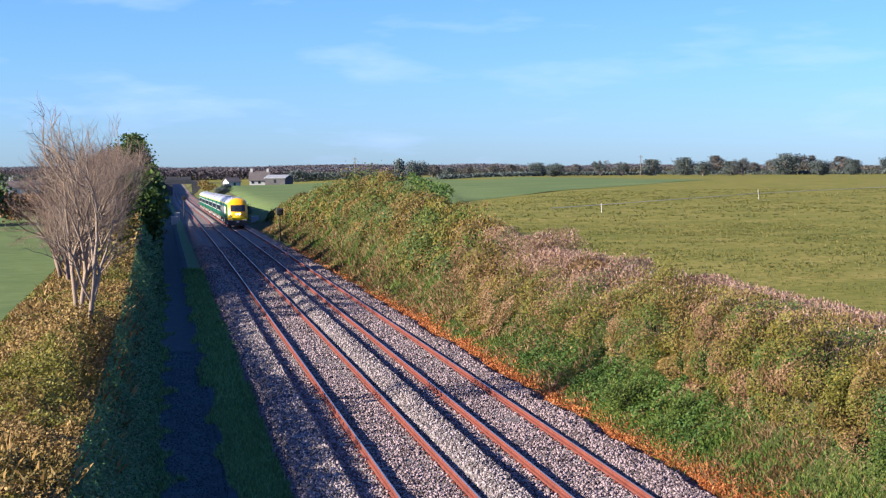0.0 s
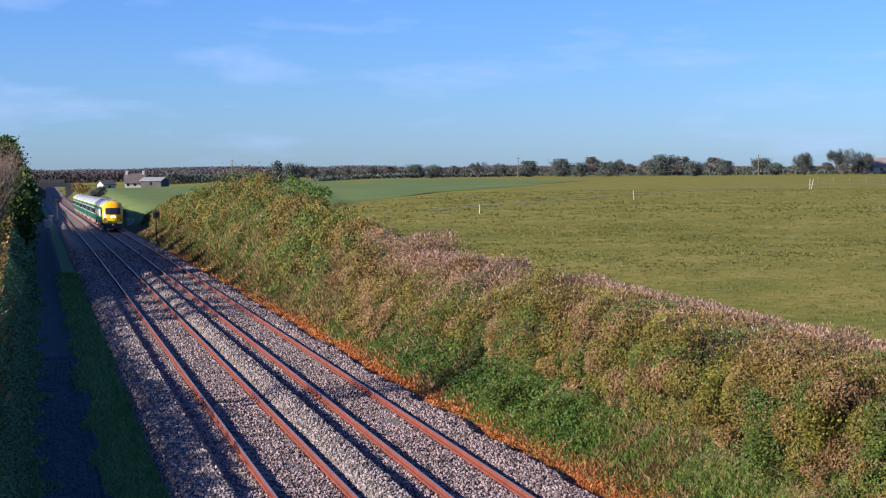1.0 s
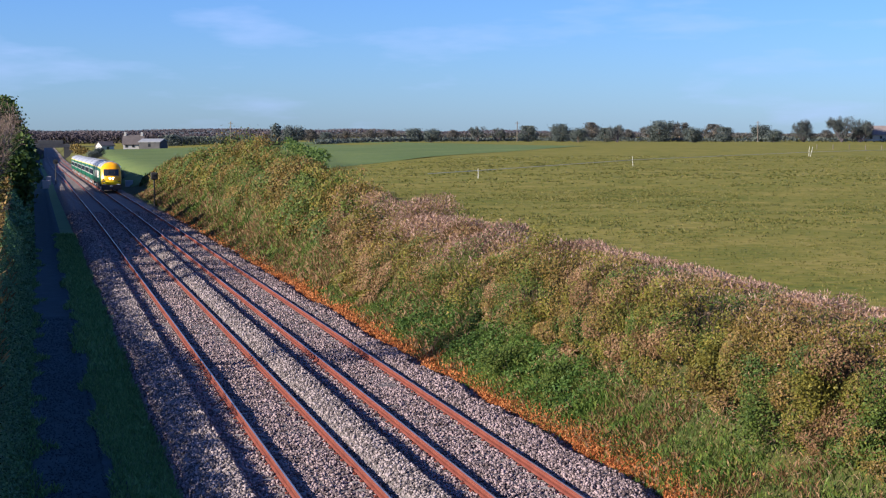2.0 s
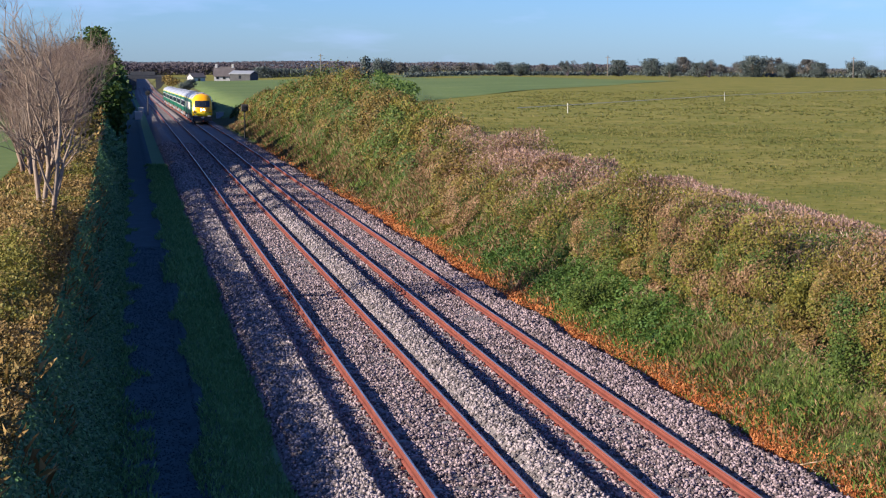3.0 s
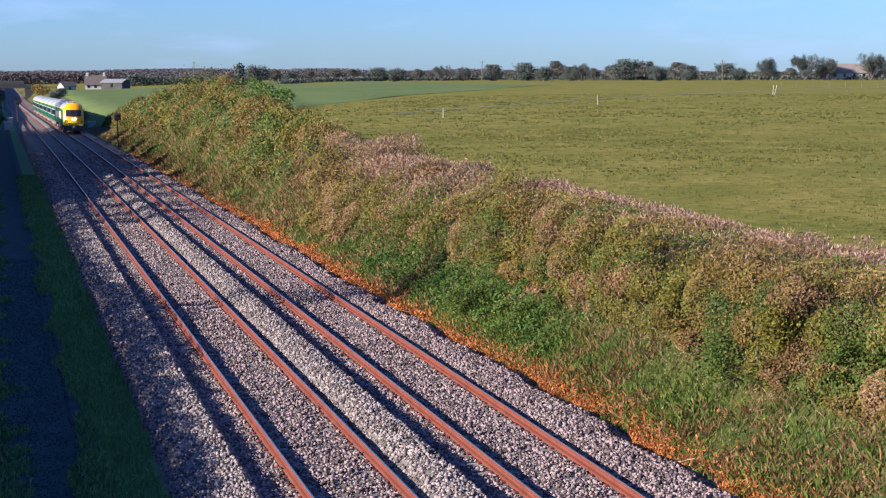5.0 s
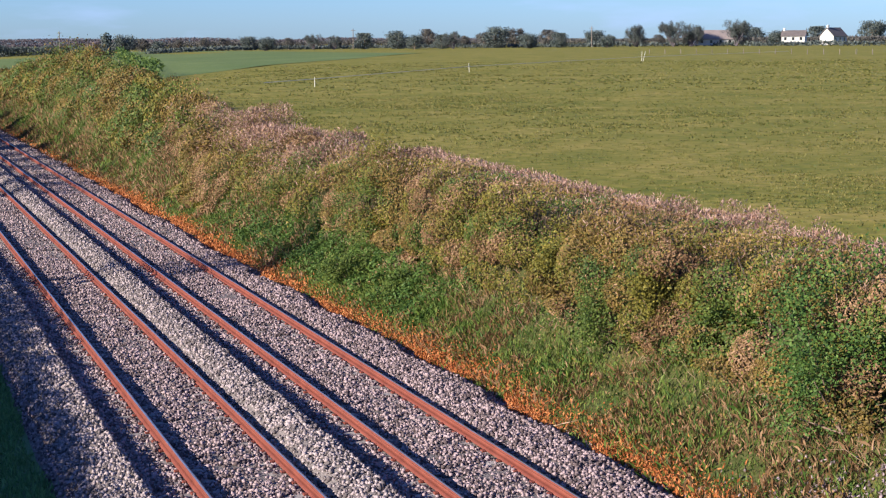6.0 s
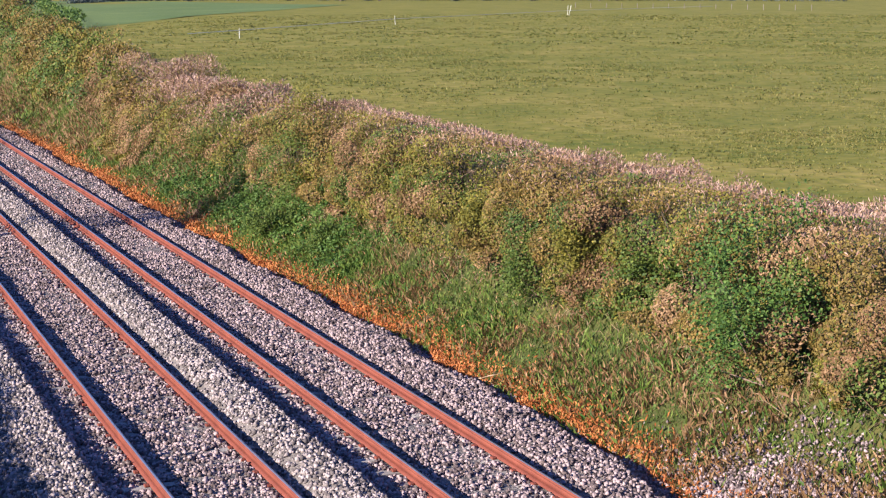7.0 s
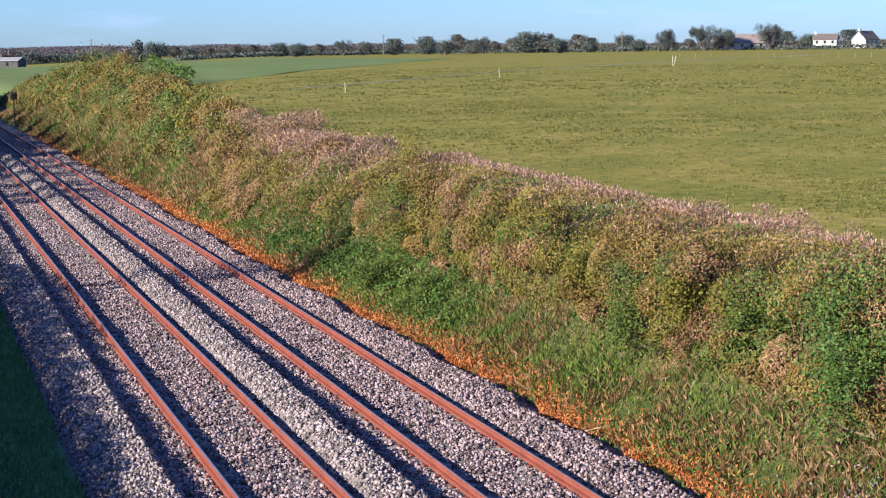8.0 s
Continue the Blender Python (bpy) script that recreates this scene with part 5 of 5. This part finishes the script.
far = np.random.default_rng(11)
flat = lambda x, y: field_right(x, y)
hedge_line("far_hedge", "low dark hedge behind the meadow", [at(9.6, 560), at(13, 610), at(17.5, 650), at(22, 620), at(28, 600), at(37, 560)], 1.3, 3.0, 14000, 0.6, M_HAZE_LEAF, far, flat)
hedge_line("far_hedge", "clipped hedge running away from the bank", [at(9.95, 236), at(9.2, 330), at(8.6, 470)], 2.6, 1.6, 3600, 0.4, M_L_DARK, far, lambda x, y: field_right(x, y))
hedge_line("far_hedge", "dark conifer hedge behind the farmhouse", [at(4.3, 650), at(5.5, 650), at(7.6, 640)], 4.6, 4.0, 14000, 0.5, M_HAZE_LEAF, far, lambda x, y: np.full(np.shape(x), 0.8))
hedge_line("far_wood", "bare brown woodland along the skyline, greyed with purplish haze", [at(-14, 1500), at(0, 1500), at(10, 1500), at(20, 1550), at(40, 1500)], 7.2, 30.0, 170000, 0.8, M_HAZE_TWIG, far, lambda x, y: 2.4 - 3.2 * np.clip((x - 300) / 400, 0, 1))
hedge_line("far_wood", "brown leafless copse beyond the farm", [at(-6, 930), at(0, 900), at(5, 880), at(9, 860)], 6.0, 14.0, 60000, 0.7, M_HAZE_TWIG, far, lambda x, y: np.full(np.shape(x), 0.6))
hedge_line("far_wood", "mixed scrub and small trees in front of the woodland", [at(8, 700), at(14, 760), at(20, 740), at(30, 700), at(38, 640)], 3.0, 8.0, 30000, 0.6, M_HAZE_OLIVE, far, flat)
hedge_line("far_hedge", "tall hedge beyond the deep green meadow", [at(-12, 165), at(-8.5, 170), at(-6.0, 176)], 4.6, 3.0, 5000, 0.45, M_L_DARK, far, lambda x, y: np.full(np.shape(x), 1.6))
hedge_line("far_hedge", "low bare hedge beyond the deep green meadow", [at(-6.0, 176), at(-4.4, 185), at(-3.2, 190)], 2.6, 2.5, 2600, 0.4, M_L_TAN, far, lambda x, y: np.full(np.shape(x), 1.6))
hedge_line("ramp_scrub", "brown scrub down the cutting side before the bridge", [(13.5, 672), (12.8, 600), (13.0, 520)], 1.9, 2.4, 4200, 0.45, M_L_OLIVE, far, lambda x, y: ground_z(x - bend(y), y) + 0.1)
hedge_line("ramp_scrub", "scrub on the ramp beside the bridge", [(-5.5, 650), (-30, 655), (-90, 660)], 4.0, 5.0, 3600, 0.6, M_HAZE_LEAF, far, lambda x, y: np.full(np.shape(x), 1.2))

green = [leaf_tree("field_tree", "rounded dark green tree on the field boundary", np.random.default_rng(40 + k), 8.0, 9.0, M_HAZE_LEAF, M_BARK, 5000, 0.5, 0.12) for k in range(3)]
olive = [leaf_tree("field_tree", "olive-brown budding tree on the field boundary", np.random.default_rng(50 + k), 8.0, 8.0, M_HAZE_OLIVE, M_BARK, 4200, 0.45, 0.2) for k in range(2)]
bare = [bare_tree("field_tree", "leafless tree dark with ivy on the field boundary", np.random.default_rng(60 + k), 9.0, 0.3, M_HAZE_TWIG, 5, 0.75, forks=4, first=0.15, kids=3, leaf=M_HAZE_LEAF, flare=0.4) for k in range(2)]
fir = leaf_tree("fir_tree", "dark pointed fir on the field boundary", np.random.default_rng(70), 9.5, 6.0, M_HAZE_LEAF, M_BARK, 1600, 0.6, 0.1, cone=True)
used = set()


def stand(proto, az, d, scale, z=None):
    x, y = at(az, d)
    z = float(field_right(x, y)) - 0.1 if z is None else z
    scale *= 0.62 + 0.30 * ((az * 7.13) % 1.0)
    m = pose(x, y, z, 0, 0, az * 57.0 % 360) @ Matrix.Scale(scale, 4)
    if proto.name not in used:
        used.add(proto.name)
        proto.matrix_basis = m
        tagged(proto, group="trees on the field boundary")
    else:
        copy_thing(proto, pose(0, 0, 0)).matrix_basis = m


stand(fir, 8.2, 520, 1.25, 1.0)
for az, k, s in ((8.8, 0, 1.05), (10.0, 1, 0.7), (13.2, 2, 1.0), (13.8, 0, 0.85), (17.3, 1, 1.0), (18.5, 2, 0.95), (19.1, 0, 1.0), (20.1, 1, 0.9), (22.0, 2, 1.15), (23.2, 0, 0.95), (24.3, 1, 0.95), (25.6, 2, 1.0), (26.0, 0, 0.8), (31.2, 2, 1.2), (31.9, 0, 1.0), (33.3, 1, 1.2), (35.2, 2, 1.3)):
    stand(green[k], az, (590 if az < 29 else 680) + (k - 1) * 22, s)
for az, k, s in ((9.4, 0, 1.0), (10.7, 1, 0.75), (11.6, 0, 0.7), (12.3, 1, 0.7), (14.6, 0, 0.9), (19.6, 1, 1.1), (20.9, 0, 0.95), (21.6, 1, 1.2), (22.7, 0, 1.05), (23.9, 1, 1.15), (27.8, 0, 0.8), (28.9, 1, 1.1)):
    stand(olive[k], az, 630 + k * 25, s)
for az, k, s in ((15.48, 0, 0.9), (16.19, 1, 0.8), (20.5, 0, 1.1), (27.05, 1, 1.05), (28.35, 0, 1.6), (28.95, 1, 1.25), (30.55, 0, 1.25)):
    stand(bare[k], az, 585, s)
for x, y, s in ((11.9, 268, 0.32), (11.4, 345, 0.28), (13.0, 418, 0.36), (14.6, 424, 0.32), (-5.5, 372, 0.5)):
    ob = copy_thing(green[0], pose(0, 0, 0))
    ob.matrix_basis = pose(x, y, float(ground_z(x - float(bend(y)), y)) - 0.1) @ Matrix.Scale(s, 4)

# dark ivy-clad trees at the end of the thorn row
for k, (off, y, h, w) in enumerate(((-3.8, 214, 9.8, 5.0), (-4.0, 228, 8.4, 4.6), (-4.6, 221, 10.6, 5.5), (-2.2, 112, 4.6, 3.4), (-2.1, 126, 5.2, 3.6), (-2.3, 138, 5.6, 3.8), (-2.2, 150, 5.4, 4.0), (-2.4, 163, 5.8, 4.0), (-2.3, 176, 5.6, 4.0), (-2.4, 189, 4.4, 4.0))):
    put(leaf_tree("ivy_tree", "dark evergreen ivy-clad tree beside the line", np.random.default_rng(80 + k), h, w, M_L_DARK, M_BARK_DARK, 6500, 0.38, 0.04), off + float(bend(y)), y, 1.2)


# ---------------------------------------------------------------- far buildings
def house(name, label, w, d, wall, roof, m_wall, m_roof, chimneys=1, windows=3):
    """Gabled house, long side towards -y."""
    root = tagged(new(name), label, "house")
    bm = bmesh.new()
    f = [bm.verts.new(v) for v in ((-w / 2, 0, 0), (-w / 2, d, 0), (-w / 2, d, wall), (-w / 2, d / 2, wall + roof), (-w / 2, 0, wall))]
    b = [bm.verts.new((v.co.x + w, v.co.y, v.co.z)) for v in f]
    bm.faces.new(f)
    bm.faces.new(b[::-1])
    for i in range(5):
        bm.faces.new((f[i], f[(i + 1) % 5], b[(i + 1) % 5], b[i]))
    bmesh.ops.recalc_face_normals(bm, faces=bm.faces[:])
    part("wall", bm, m_wall, root)
    bm = bmesh.new()
    e = 0.35
    for s in (0, 1):
        y0, y1 = (-e, d / 2) if s == 0 else (d + e, d / 2)
        z0 = wall - e * roof / (d / 2)
        v = [bm.verts.new(p) for p in ((-w / 2 - e, y0, z0 + 0.05), (w / 2 + e, y0, z0 + 0.05), (w / 2 + e, y1, wall + roof + 0.05), (-w / 2 - e, y1, wall + roof + 0.05))]
        t = [bm.verts.new(p.co + Vector((0, 0, 0.16))) for p in v]
        bm.faces.new(v)
        bm.faces.new(t[::-1])
        for i in range(4):
            bm.faces.new((v[i], v[(i + 1) % 4], t[(i + 1) % 4], t[i]))
    bmesh.ops.recalc_face_normals(bm, faces=bm.faces[:])
    part("roof", bm, m_roof, root)
    for k in range(chimneys):
        x = (-w / 2 + 0.6) if k == 0 else (w / 2 - 0.6)
        part("chimney", box_bm(x - 0.4, x + 0.4, d / 2 - 0.4, d / 2 + 0.4, wall + roof * 0.8, wall + roof + 1.1, bevel=0.04), m_wall, root)
    for k in range(windows):
        x = -w / 2 + w * (k + 0.5) / windows
        part("window", box_bm(x - 0.45, x + 0.45, -0.06, 0.02, wall * 0.35, wall * 0.8), M_PANE, root)
    return root


def settle(ob, az, d, z, turn=0.0):
    x, y = at(az, d)
    return put(ob, x, y, z, -az + turn)


settle(house("farmhouse", "white farmhouse with a dark slate roof", 7.0, 6, 1.9, 3.0, M_WHITEWASH, M_ROOF, 2, 3), 3.16, 570, 1.3, -4)
settle(house("tin_barn", "pale tin-roofed barn beside the farmhouse", 7.6, 7, 2.5, 1.0, M_CONCRETE, M_TIN, 0, 1), 3.72, 556, 1.4, -24)
settle(house("farmhouse", "small white outbuilding with a slate roof", 4.6, 4, 2.0, 1.2, M_WHITEWASH, M_ROOF, 0, 1), 2.28, 540, 0.9, 30)
settle(house("bungalow", "long white bungalow with a grey roof", 14, 7, 2.3, 3.0, M_WHITEWASH, M_ROOF_TAN, 1, 4), 29.83, 590, 4.0, 16)
settle(house("bungalow", "white bungalow with a grey roof among trees", 9, 6, 2.5, 2.0, M_WHITEWASH, M_ROOF, 1, 3), 32.5, 640, 4.6, -8)
settle(house("farmhouse", "tall white gabled house with a dark roof", 8, 6, 3.2, 2.8, M_WHITEWASH, M_ROOF, 1, 3), 34.1, 600, 3.8, 55)
settle(house("farmhouse", "grey farm buildings behind the deep green meadow", 8, 6, 2.2, 1.4, M_T_GREY, M_ROOF, 1, 3), -4.9, 330, 1.4, 0)


def pole(az, d, h):
    root = tagged(new("utility_pole"), "thin wooden utility pole on the skyline", "utility pole", "utility poles")
    wood_post("mast", root, h, 0.16, (0, 0), M_WOODPOST)
    part("crossarm", box_bm(-0.9, 0.9, -0.06, 0.06, h - 0.9, h - 0.75), M_WOODPOST, root)
    settle(root, az, d, 2.0)


for az in (16.9, 25.45, 6.6):
    pole(az, 600, 9.5)
